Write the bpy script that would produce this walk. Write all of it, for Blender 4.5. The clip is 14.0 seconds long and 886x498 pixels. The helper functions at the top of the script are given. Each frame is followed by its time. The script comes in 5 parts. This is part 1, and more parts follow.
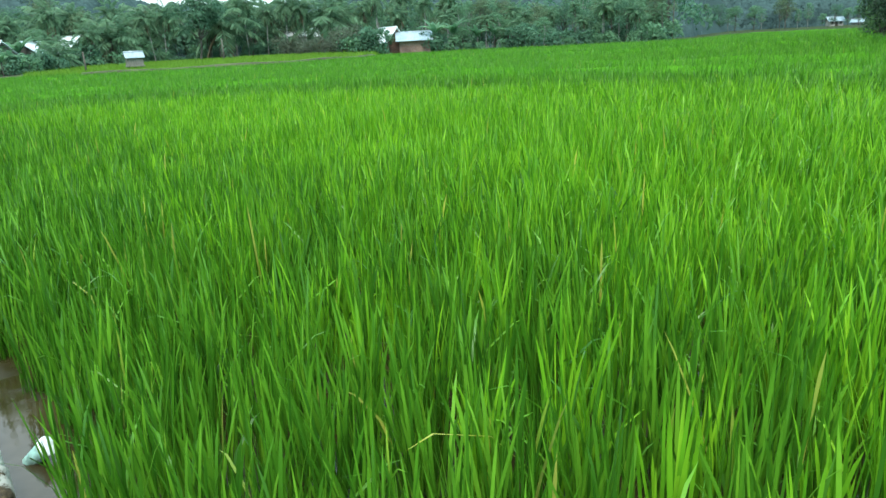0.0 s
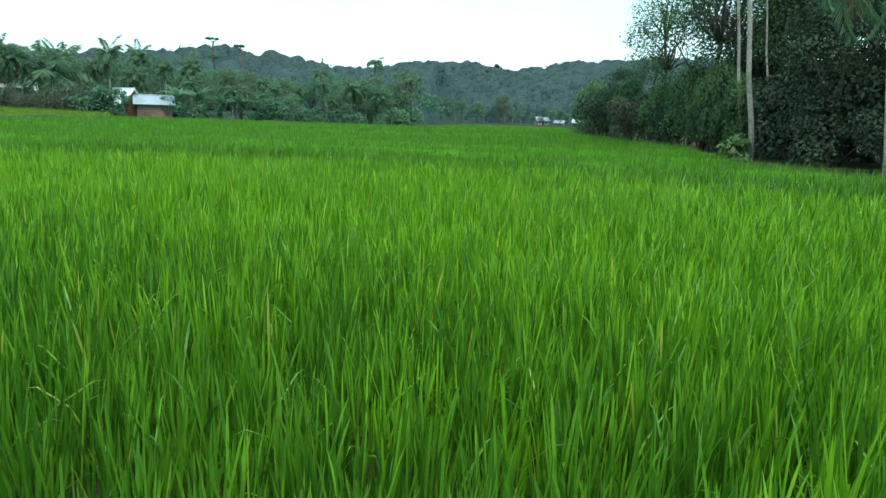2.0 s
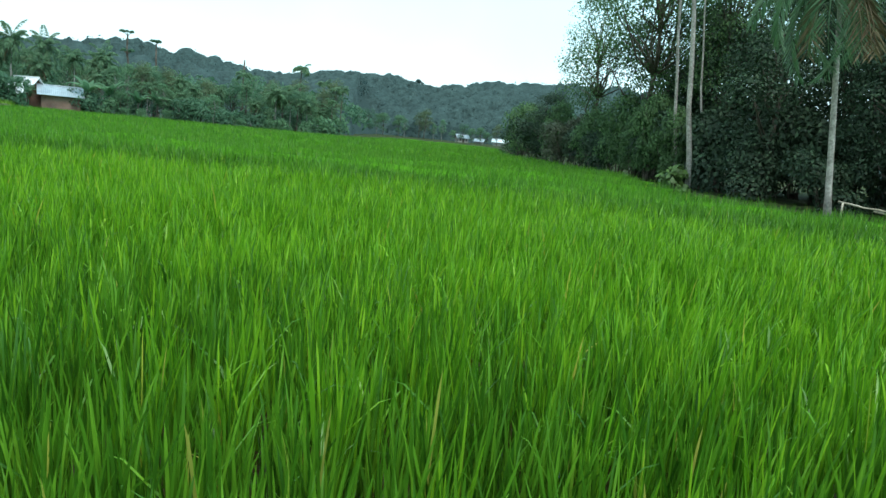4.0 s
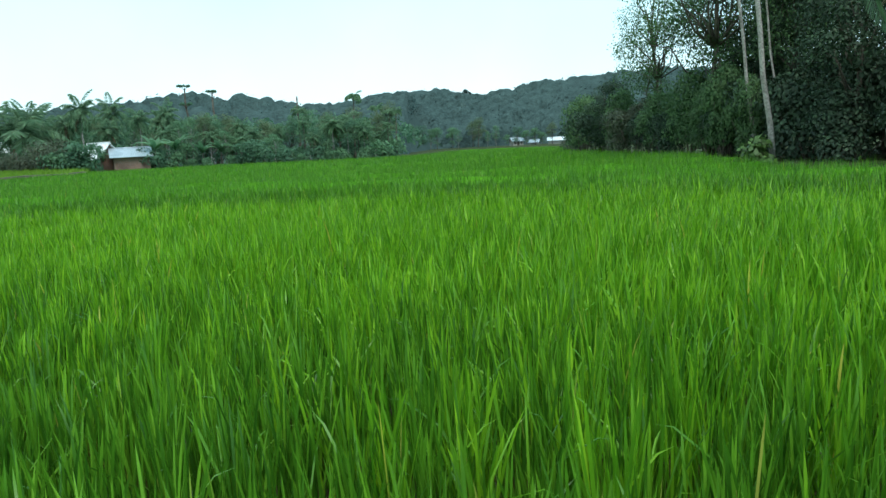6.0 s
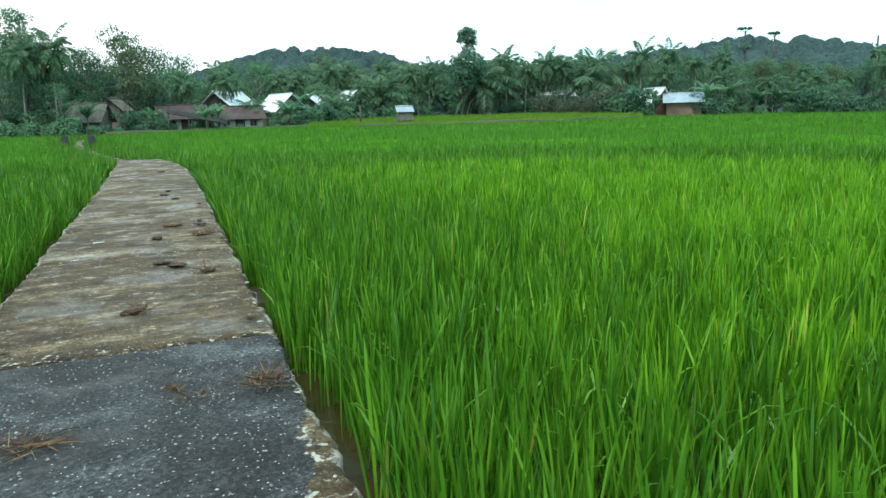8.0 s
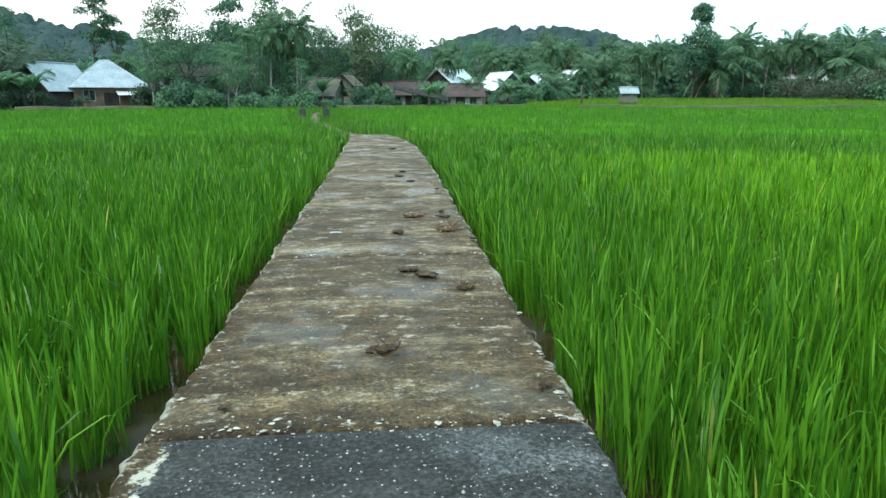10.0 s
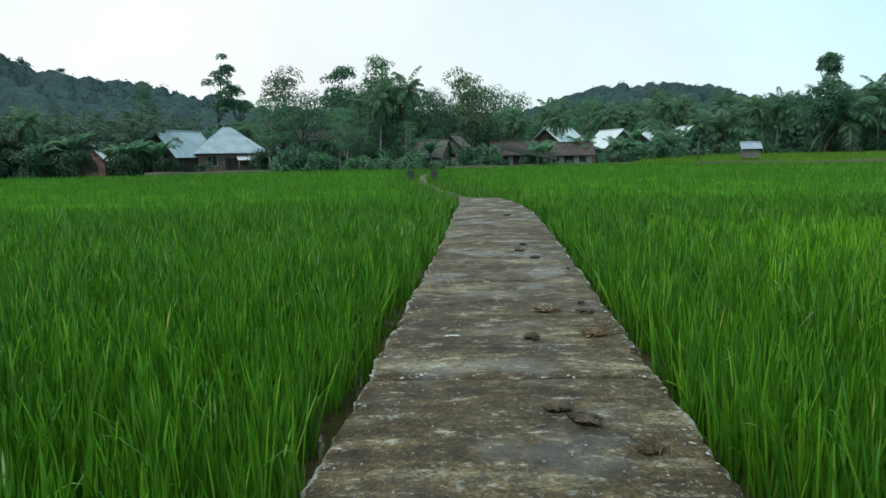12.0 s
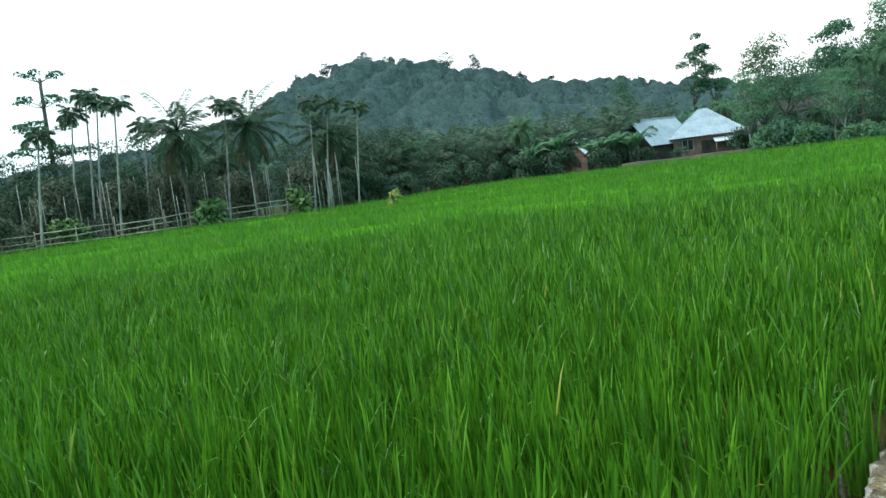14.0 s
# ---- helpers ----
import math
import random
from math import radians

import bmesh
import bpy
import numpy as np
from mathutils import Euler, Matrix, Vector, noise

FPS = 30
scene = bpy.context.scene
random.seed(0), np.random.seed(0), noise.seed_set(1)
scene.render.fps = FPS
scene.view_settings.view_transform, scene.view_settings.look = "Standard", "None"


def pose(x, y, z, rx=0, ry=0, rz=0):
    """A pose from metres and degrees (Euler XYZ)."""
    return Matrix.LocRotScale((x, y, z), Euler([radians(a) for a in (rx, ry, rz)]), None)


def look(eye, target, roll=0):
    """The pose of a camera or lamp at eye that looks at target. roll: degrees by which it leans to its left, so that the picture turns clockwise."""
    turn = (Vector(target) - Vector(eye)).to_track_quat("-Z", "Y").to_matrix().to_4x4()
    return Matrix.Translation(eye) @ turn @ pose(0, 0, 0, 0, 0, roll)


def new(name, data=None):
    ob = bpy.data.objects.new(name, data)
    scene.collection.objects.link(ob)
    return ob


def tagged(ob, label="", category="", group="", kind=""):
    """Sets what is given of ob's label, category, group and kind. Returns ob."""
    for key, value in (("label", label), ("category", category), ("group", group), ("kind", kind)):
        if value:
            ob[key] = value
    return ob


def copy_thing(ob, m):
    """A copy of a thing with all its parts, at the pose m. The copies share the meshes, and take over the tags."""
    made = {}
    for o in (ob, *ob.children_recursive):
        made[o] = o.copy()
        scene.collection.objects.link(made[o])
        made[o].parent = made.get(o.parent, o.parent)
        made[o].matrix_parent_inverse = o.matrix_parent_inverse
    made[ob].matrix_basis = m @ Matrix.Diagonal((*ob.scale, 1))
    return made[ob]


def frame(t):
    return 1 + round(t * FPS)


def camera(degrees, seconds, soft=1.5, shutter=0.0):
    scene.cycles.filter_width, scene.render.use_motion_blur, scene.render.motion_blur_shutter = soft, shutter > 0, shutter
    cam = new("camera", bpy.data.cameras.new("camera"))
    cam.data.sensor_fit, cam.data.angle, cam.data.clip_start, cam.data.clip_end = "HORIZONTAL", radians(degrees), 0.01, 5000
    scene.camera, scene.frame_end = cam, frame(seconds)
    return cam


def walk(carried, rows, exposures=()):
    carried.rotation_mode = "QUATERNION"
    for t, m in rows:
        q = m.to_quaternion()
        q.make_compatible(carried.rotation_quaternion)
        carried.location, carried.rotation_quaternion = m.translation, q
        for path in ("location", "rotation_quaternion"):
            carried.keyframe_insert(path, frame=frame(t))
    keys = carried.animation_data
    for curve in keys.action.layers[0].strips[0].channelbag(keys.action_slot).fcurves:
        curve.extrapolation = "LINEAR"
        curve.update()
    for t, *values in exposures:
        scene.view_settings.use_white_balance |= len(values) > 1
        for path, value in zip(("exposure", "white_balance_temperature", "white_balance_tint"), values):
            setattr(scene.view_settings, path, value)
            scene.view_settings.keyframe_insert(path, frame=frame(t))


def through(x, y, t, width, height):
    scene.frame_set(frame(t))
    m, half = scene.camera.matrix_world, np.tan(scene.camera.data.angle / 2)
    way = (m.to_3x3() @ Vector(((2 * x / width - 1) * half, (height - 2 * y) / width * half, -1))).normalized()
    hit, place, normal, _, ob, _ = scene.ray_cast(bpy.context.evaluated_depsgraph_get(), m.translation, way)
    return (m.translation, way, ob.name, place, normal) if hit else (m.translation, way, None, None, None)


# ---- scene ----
cam = camera(63.3, 14.0)

# seconds, eye, bearing clockwise from +Y, tilt, lean
PATH = [
    (0.0, (0.794, -5.616, 1.448), 38.30, -16.10, -3.15),
    (0.5, (0.687, -5.172, 1.446), 46.72, -14.75, -2.10),
    (1.0, (0.424, -4.788, 1.455), 52.20, -13.25, 0.05),
    (1.5, (0.046, -4.463, 1.455), 57.20, -11.55, 1.25),
    (2.0, (-0.093, -4.126, 1.439), 59.75, -10.45, 1.85),
    (2.5, (-0.110, -3.595, 1.466), 61.70, -10.50, 3.15),
    (3.0, (-0.026, -3.112, 1.425), 61.95, -10.15, 3.80),
    (3.2, (0.007, -2.948, 1.408), 62.70, -9.93, 4.40),
    (5.3, (0.412, -2.047, 1.442), 71.75, -8.53, 3.85),
    (5.5, (0.377, -1.918, 1.453), 70.60, -9.25, 2.70),
    (6.0, (0.303, -1.758, 1.399), 61.45, -8.30, -2.90),
    (6.5, (0.319, -1.309, 1.414), 54.80, -6.65, -3.30),
    (7.0, (0.488, -0.811, 1.429), 49.20, -9.90, -2.10),
    (7.5, (0.765, -0.434, 1.465), 35.20, -11.80, -3.00),
    (8.0, (0.381, -0.062, 1.426), 20.70, -10.83, -1.55),
    (8.5, (0.236, 0.471, 1.415), 14.55, -11.55, 0.05),
    (9.0, (0.198, 0.996, 1.379), 8.22, -12.00, 0.15),
    (9.2, (0.172, 1.192, 1.380), 5.63, -12.30, 0.15),
    (11.3, (0.055, 2.536, 1.457), 3.97, -8.81, -0.32),
    (11.5, (0.062, 2.713, 1.443), 4.19, -6.94, -0.49),
    (12.0, (-0.108, 3.419, 1.468), -4.03, -7.41, -1.22),
    (12.5, (-0.299, 4.081, 1.501), -16.01, -8.38, -1.40),
    (13.0, (-0.470, 4.521, 1.505), -29.30, -7.25, -1.55),
    (13.5, (-0.277, 4.653, 1.462), -40.41, -7.20, -5.95),
    (14.0, (-0.270, 4.926, 1.541), -41.36, -5.80, -7.30),
]


def aim(eye, az, tilt, lean):
    a, e = radians(az), radians(tilt)
    way = Vector((math.sin(a) * math.cos(e), math.cos(a) * math.cos(e), math.sin(e)))
    return look(eye, Vector(eye) + way, lean)


EXPOSURES = [(0.0, 1.48), (0.5, 1.28), (1.5, 1.08), (2.0, 0.98), (3.0, 1.08), (3.2, 1.06), (5.5, 0.83), (6.0, 0.83), (6.5, 0.08), (7.0, 0.02), (7.5, 0.42), (8.0, 0.96), (9.0, 1.09), (11.5, 0.83), (12.0, 0.28), (12.5, 0.9), (14.0, 0.96)]
walk(cam, [(t, aim(e, a, p, r)) for t, e, a, p, r in PATH], EXPOSURES)

# ---- sky and sun: a bright overcast day ----
world = bpy.data.worlds.new("world")
scene.world = world
world.use_nodes = True
wn, wl = world.node_tree.nodes, world.node_tree.links
bg = wn["Background"]
sky = wn.new("ShaderNodeTexSky")
sky.sky_type = "NISHITA"
sky.sun_disc = False
sky.sun_elevation, sky.sun_rotation = radians(61), radians(218)
sky.air_density, sky.dust_density = 1.0, 2.0
gen = wn.new("ShaderNodeTexCoord")
sep = wn.new("ShaderNodeSeparateXYZ")
wl.new(gen.outputs["Generated"], sep.inputs[0])
ramp = wn.new("ShaderNodeValToRGB")
ramp.color_ramp.elements[0].position, ramp.color_ramp.elements[0].color = 0.03, (7.2, 10.2, 10.9, 1)
ramp.color_ramp.elements[1].position, ramp.color_ramp.elements[1].color = 0.5, (4.3, 7.9, 9.2, 1)
mid = ramp.color_ramp.elements.new(0.2)
mid.color = (5.5, 9.3, 10.4, 1)
wl.new(sep.outputs["Z"], ramp.inputs[0])
cloud = wn.new("ShaderNodeTexNoise")
cloud.inputs["Scale"].default_value, cloud.inputs["Detail"].default_value = 2.2, 5
wl.new(gen.outputs["Generated"], cloud.inputs["Vector"])
cloud_ramp = wn.new("ShaderNodeMapRange")
cloud_ramp.inputs["From Min"].default_value, cloud_ramp.inputs["From Max"].default_value = 0.3, 0.7
cloud_ramp.inputs["To Min"].default_value, cloud_ramp.inputs["To Max"].default_value = 0.88, 1.08
wl.new(cloud.outputs["Fac"], cloud_ramp.inputs["Value"])
glow = wn.new("ShaderNodeVectorMath")
glow.operation = "DOT_PRODUCT"
glow.inputs[1].default_value = (-0.45, 0.86, 0.1)
wl.new(gen.outputs["Generated"], glow.inputs[0])
glow_map = wn.new("ShaderNodeMapRange")
glow_map.inputs["From Min"].default_value, glow_map.inputs["From Max"].default_value = 0.5, 0.98
wl.new(glow.outputs["Value"], glow_map.inputs["Value"])
cloudy = wn.new("ShaderNodeMix")
cloudy.data_type = "RGBA"
cloudy.inputs["B"].default_value = (9.8, 10.4, 10.4, 1)
wl.new(glow_map.outputs["Result"], cloudy.inputs["Factor"])
wl.new(ramp.outputs["Color"], cloudy.inputs["A"])
shade = wn.new("ShaderNodeVectorMath")
shade.operation = "SCALE"
wl.new(cloudy.outputs["Result"], shade.inputs[0])
wl.new(cloud_ramp.outputs["Result"], shade.inputs["Scale"])
veil = wn.new("ShaderNodeMix")
veil.data_type = "RGBA"
veil.inputs["Factor"].default_value = 0.92
wl.new(sky.outputs["Color"], veil.inputs["A"])
wl.new(shade.outputs["Vector"], veil.inputs["B"])
wl.new(veil.outputs["Result"], bg.inputs["Color"])
bg.inputs["Strength"].default_value = 0.088
sun = new("sun", bpy.data.lights.new("sun", "SUN"))
sun.data.energy, sun.data.angle, sun.data.color = 1.7, radians(35), (1.0, 0.97, 0.92)
sun.matrix_basis = look((0, 0, 50), (14, 18, 8))


# ---- materials ----
def material(name, rough=0.8, spec=0.3):
    m = bpy.data.materials.new(name)
    m.use_nodes = True
    b = m.node_tree.nodes["Principled BSDF"]
    b.inputs["Roughness"].default_value, b.inputs["Specular IOR Level"].default_value = rough, spec
    return m, m.node_tree.nodes, m.node_tree.links, b


def place_of(n, l, space="Object"):
    return n.new("ShaderNodeTexCoord").outputs[space]


def noise_of(n, l, scale, detail=3, vec=None, rough=0.5):
    t = n.new("ShaderNodeTexNoise")
    t.inputs["Scale"].default_value, t.inputs["Detail"].default_value, t.inputs["Roughness"].default_value = scale, detail, rough
    l.new(vec or n.new("ShaderNodeNewGeometry").outputs["Position"], t.inputs["Vector"])
    return t.outputs["Fac"]


def ramp_of(n, l, fac, stops):
    r = n.new("ShaderNodeValToRGB")
    e = r.color_ramp.elements
    while len(e) < len(stops):
        e.new(0.5)
    for k, (p, c) in zip(e, stops):
        k.position, k.color = p, (*c, 1)
    l.new(fac, r.inputs[0])
    return r.outputs["Color"]


def blend(n, l, a, b, fac, mode="MIX"):
    x = n.new("ShaderNodeMix")
    x.data_type, x.blend_type = "RGBA", mode
    for key, val in (("Factor", fac), ("A", a), ("B", b)):
        if isinstance(val, (int, float)):
            x.inputs[key].default_value = val
        elif isinstance(val, tuple):
            x.inputs[key].default_value = (*val, 1)
        else:
            l.new(val, x.inputs[key])
    return x.outputs["Result"]


def relief(n, l, b, height, strength, distance=0.02):
    k = n.new("ShaderNodeBump")
    k.inputs["Strength"].default_value, k.inputs["Distance"].default_value = strength, distance
    l.new(height, k.inputs["Height"])
    l.new(k.outputs["Normal"], b.inputs["Normal"])


def leaf_material(name, stops, through=0.3, rough=0.45, spec=0.4, patch=0.25, patch_scale=0.35, tint=(0.5, 0.6, 0.5), hills=0.0):
    """Leaves: each blade or leaf has its own tone, large patches vary, and light shines through."""
    m, n, l, b = material(name, rough, spec)
    geo = n.new("ShaderNodeNewGeometry")
    col = ramp_of(n, l, geo.outputs["Random Per Island"], stops)
    big = noise_of(n, l, patch_scale, 2)
    rng = n.new("ShaderNodeMapRange")
    rng.inputs["From Min"].default_value, rng.inputs["From Max"].default_value = 0.4, 0.65
    rng.inputs["To Max"].default_value = patch
    l.new(big, rng.inputs["Value"])
    col = blend(n, l, col, tint, rng.outputs["Result"], "MULTIPLY")
    if hills:
        own = ramp_of(n, l, noise_of(n, l, hills, 2), [(0.35, (0.66, 0.72, 0.7)), (0.62, (1.15, 1.1, 1.1))])
        col = blend(n, l, col, own, 1.0, "MULTIPLY")
    l.new(col, b.inputs["Base Color"])
    if through:
        tr = n.new("ShaderNodeBsdfTranslucent")
        l.new(col, tr.inputs["Color"])
        mx = n.new("ShaderNodeMixShader")
        mx.inputs[0].default_value = through
        l.new(b.outputs[0], mx.inputs[1])
        l.new(tr.outputs[0], mx.inputs[2])
        l.new(mx.outputs[0], n["Material Output"].inputs["Surface"])
    return m


def grainy(name, dark, light, scale=3.0, fine=40.0, rough=0.8, bump=0.3, spec=0.3, metal=0.0, stretch=None):
    m, n, l, b = material(name, rough, spec)
    vec = None
    if stretch:
        mp = n.new("ShaderNodeMapping")
        mp.inputs["Scale"].default_value = stretch
        l.new(place_of(n, l), mp.inputs["Vector"])
        vec = mp.outputs["Vector"]
    a, f = noise_of(n, l, scale, 4, vec), noise_of(n, l, fine, 3, vec)
    col = ramp_of(n, l, a, [(0.3, dark), (0.7, light)])
    col = blend(n, l, col, ramp_of(n, l, f, [(0.35, (0.65, 0.65, 0.65)), (0.65, (1.15, 1.15, 1.15))]), 1.0, "MULTIPLY")
    l.new(col, b.inputs["Base Color"])
    b.inputs["Metallic"].default_value = metal
    relief(n, l, b, f, bump, 0.01)
    return m


RICE = leaf_material("rice_blades", [(0.0, (0.034, 0.120, 0.009)), (0.35, (0.066, 0.200, 0.012)), (0.75, (0.108, 0.277, 0.018)), (0.99, (0.160, 0.364, 0.024)), (0.998, (0.419, 0.395, 0.075))], 0.30, 0.32, 0.32, 0.2, 0.4, hills=2.6)
RICE_DENSE = grainy("closed_rice_canopy", (0.051, 0.169, 0.010), (0.085, 0.253, 0.016), 0.5, 12, 1.0, 0.6, 0.0)
RICE_YOUNG = leaf_material("young_rice_blades", [(0.0, (0.062, 0.198, 0.009)), (0.35, (0.120, 0.324, 0.014)), (0.75, (0.186, 0.414, 0.018)), (0.99, (0.253, 0.486, 0.022)), (0.998, (0.423, 0.396, 0.061))], 0.36, 0.34, 0.3, 0.2, 0.4, hills=2.6)
RICE_PALE = leaf_material("ripening_rice_blades", [(0.0, (0.092, 0.208, 0.015)), (1.0, (0.184, 0.306, 0.027))], 0.3, 0.5, 0.3)
# Belt leaves: base colour raised and blued to stand for haze.
LEAF_DARK = leaf_material("dark_leaves", [(0.0, (0.060, 0.137, 0.080)), (0.6, (0.077, 0.172, 0.099)), (1.0, (0.100, 0.214, 0.120))], 0.45, 0.6, 0.3, 0.35, 0.2)
LEAF_WOOD = leaf_material("very_dark_wood_leaves", [(0.0, (0.020, 0.041, 0.023)), (0.6, (0.035, 0.068, 0.038)), (1.0, (0.058, 0.109, 0.055))], 0.25, 0.6, 0.25, 0.45, 0.3)
# The same painted haze lift as in the dark leaves.
LEAF_MID = leaf_material("green_leaves", [(0.0, (0.090, 0.193, 0.102)), (0.6, (0.118, 0.242, 0.126)), (1.0, (0.153, 0.299, 0.148))], 0.45, 0.6, 0.3, 0.35, 0.15)
LEAF_LIGHT = leaf_material("light_green_leaves", [(0.0, (0.054, 0.108, 0.027)), (1.0, (0.117, 0.216, 0.054))], 0.25, 0.5, 0.4)
# Western trees: deeper greens, without the belt's haze lift.
LEAF_DEEP = leaf_material("deep_green_leaves", [(0.0, (0.030, 0.062, 0.036)), (0.6, (0.046, 0.092, 0.050)), (1.0, (0.070, 0.130, 0.070))], 0.3, 0.6, 0.3, 0.4, 0.25)
FROND_DARK = leaf_material("deep_green_palm_leaflets", [(0.0, (0.050, 0.090, 0.056)), (0.6, (0.080, 0.134, 0.080)), (1.0, (0.125, 0.195, 0.112))], 0.3, 0.5, 0.4, 0.3, 0.25)
LEAF_EDGE = leaf_material("wood_edge_leaves", [(0.0, (0.050, 0.110, 0.042)), (0.6, (0.078, 0.160, 0.058)), (1.0, (0.115, 0.220, 0.080))], 0.4, 0.6, 0.3, 0.4, 0.3)
LEAF_OLIVE = leaf_material("olive_leaves", [(0.0, (0.085, 0.130, 0.066)), (0.6, (0.112, 0.164, 0.082)), (1.0, (0.142, 0.200, 0.098))], 0.4, 0.6, 0.3, 0.35, 0.2)
LEAF_BROWN = leaf_material("brownish_leaves", [(0.0, (0.062, 0.080, 0.052)), (0.5, (0.080, 0.100, 0.062)), (1.0, (0.100, 0.128, 0.074))], 0.35, 0.6, 0.3)
# Far hill leaves: the blue of distant haze is mixed into their colour.
LEAF_HILL = leaf_material("haze_tinted_hill_leaves", [(0.0, (0.049, 0.084, 0.081)), (0.6, (0.058, 0.101, 0.095)), (1.0, (0.072, 0.117, 0.110))], 0.5, 0.9, 0.2, 0.35, 0.03)
# Palm leaflets, their colour lifted for haze like the belt leaves.
FROND = leaf_material("palm_leaflets", [(0.0, (0.113, 0.210, 0.117)), (0.6, (0.155, 0.271, 0.149)), (1.0, (0.200, 0.336, 0.180))], 0.45, 0.5, 0.4, 0.3, 0.2)
FROND_DRY = leaf_material("dry_palm_leaflets", [(0.0, (0.12, 0.085, 0.05)), (1.0, (0.22, 0.17, 0.10))], 0.15, 0.7, 0.2)
# Canopy under the hill leaves, with the same haze blue in its colour.
HILL_CANOPY = grainy("haze_tinted_hill_canopy", (0.031, 0.054, 0.052), (0.054, 0.090, 0.084), 0.35, 1.6, 1.0, 0.6, 0.1)
STRAW = leaf_material("dry_straw", [(0.0, (0.084, 0.036, 0.021)), (0.6, (0.156, 0.078, 0.042)), (1.0, (0.252, 0.180, 0.090))], 0.1, 0.7, 0.2)
YELLOW_LEAF = leaf_material("yellow_green_leaves", [(0.0, (0.16, 0.22, 0.05)), (1.0, (0.38, 0.40, 0.12))], 0.3, 0.5, 0.3)


BARK = grainy("bark", (0.06, 0.05, 0.04), (0.15, 0.13, 0.105), 2.0, 18, 0.9, 0.6)
BARK_PALE = grainy("pale_bark", (0.22, 0.21, 0.19), (0.42, 0.40, 0.37), 1.5, 12, 0.85, 0.5)
BAMBOO = grainy("weathered_bamboo", (0.255, 0.217, 0.153), (0.535, 0.484, 0.383), 1.2, 14, 0.7, 0.3)
TIN = grainy("grey_tin_sheet", (0.289, 0.340, 0.383), (0.459, 0.510, 0.544), 0.8, 9, 0.4, 0.15, 0.5, 0.25)
TIN_WHITE = grainy("bright_tin_sheet", (0.66, 0.72, 0.74), (0.86, 0.88, 0.88), 0.8, 9, 0.35, 0.15, 0.5, 0.2)
TIN_RUST = grainy("rusty_brown_sheet", (0.051, 0.034, 0.031), (0.106, 0.068, 0.060), 0.9, 8, 0.7, 0.2)
TIN_DARK = grainy("dark_old_sheet", (0.024, 0.024, 0.023), (0.060, 0.057, 0.051), 0.9, 8, 0.95, 0.2, 0.1)
THATCH = grainy("grey_thatch", (0.084, 0.077, 0.063), (0.196, 0.175, 0.147), 1.2, 16, 0.9, 0.6)
PLASTER = grainy("pale_plaster", (0.289, 0.272, 0.238), (0.476, 0.459, 0.408), 0.8, 6, 0.8, 0.15)
LIME = grainy("white_limewash", (0.62, 0.62, 0.60), (0.80, 0.80, 0.78), 0.8, 6, 0.8, 0.15)
WOOD_WALL = grainy("weathered_board_wall", (0.11, 0.10, 0.08), (0.25, 0.225, 0.185), 1.5, 9, 0.85, 0.3, stretch=(6, 6, 1))
WOOD_DARK = grainy("dark_timber", (0.035, 0.03, 0.025), (0.10, 0.085, 0.07), 1.5, 9, 0.85, 0.3)
GAP = grainy("dark_glass", (0.015, 0.017, 0.02), (0.04, 0.045, 0.05), 1.0, 5, 0.15, 0.0, 0.5)
DUNG = grainy("drying_dung", (0.035, 0.026, 0.018), (0.13, 0.09, 0.055), 14, 90, 0.9, 0.8)
DUNG_PALE = grainy("dry_brown_dung", (0.12, 0.075, 0.045), (0.26, 0.18, 0.11), 12, 80, 0.95, 0.8)
PEBBLE = grainy("small_stones", (0.13, 0.125, 0.115), (0.42, 0.40, 0.37), 20, 90, 0.8, 0.3)
CRUMB = grainy("pale_concrete_crumbs", (0.34, 0.32, 0.27), (0.55, 0.52, 0.45), 20, 90, 0.9, 0.3)
CONCRETE_OLD = grainy("grey_parapet_concrete", (0.030, 0.033, 0.030), (0.084, 0.084, 0.078), 3, 30, 0.9, 0.4)
WHITE_PLASTIC = grainy("white_plastic", (0.72, 0.74, 0.74), (0.84, 0.85, 0.84), 9, 40, 0.35, 0.05, 0.5)
TEAL_PLASTIC = grainy("pale_teal_plastic", (0.30, 0.50, 0.44), (0.46, 0.66, 0.58), 9, 40, 0.4, 0.1, 0.5)
VERGE = grainy("weedy_earth", (0.025, 0.035, 0.015), (0.06, 0.075, 0.03), 0.6, 8, 1.0, 0.6, 0.05)
ASPHALT_SOIL = grainy("bare_earth", (0.047, 0.049, 0.025), (0.102, 0.098, 0.055), 0.5, 7, 0.9, 0.5)


def brick_material():
    m, n, l, b = material("red_brick_wall", 0.85, 0.25)
    t = n.new("ShaderNodeTexBrick")
    t.inputs["Color1"].default_value, t.inputs["Color2"].default_value = (0.17, 0.085, 0.062, 1), (0.25, 0.135, 0.10, 1)
    t.inputs["Mortar"].default_value = (0.28, 0.25, 0.22, 1)
    t.inputs["Scale"].default_value, t.inputs["Mortar Size"].default_value = 4.0, 0.03
    mp = n.new("ShaderNodeMapping")
    mp.inputs["Rotation"].default_value = (radians(90), 0, 0)
    l.new(place_of(n, l), mp.inputs["Vector"])
    l.new(mp.outputs["Vector"], t.inputs["Vector"])
    col = blend(n, l, t.outputs["Color"], ramp_of(n, l, noise_of(n, l, 1.1, 4), [(0.35, (0.6, 0.6, 0.6)), (0.65, (1.1, 1.05, 1.0))]), 1.0, "MULTIPLY")
    l.new(col, b.inputs["Base Color"])
    relief(n, l, b, t.outputs["Fac"], -0.4, 0.01)
    return m


BRICK = brick_material()


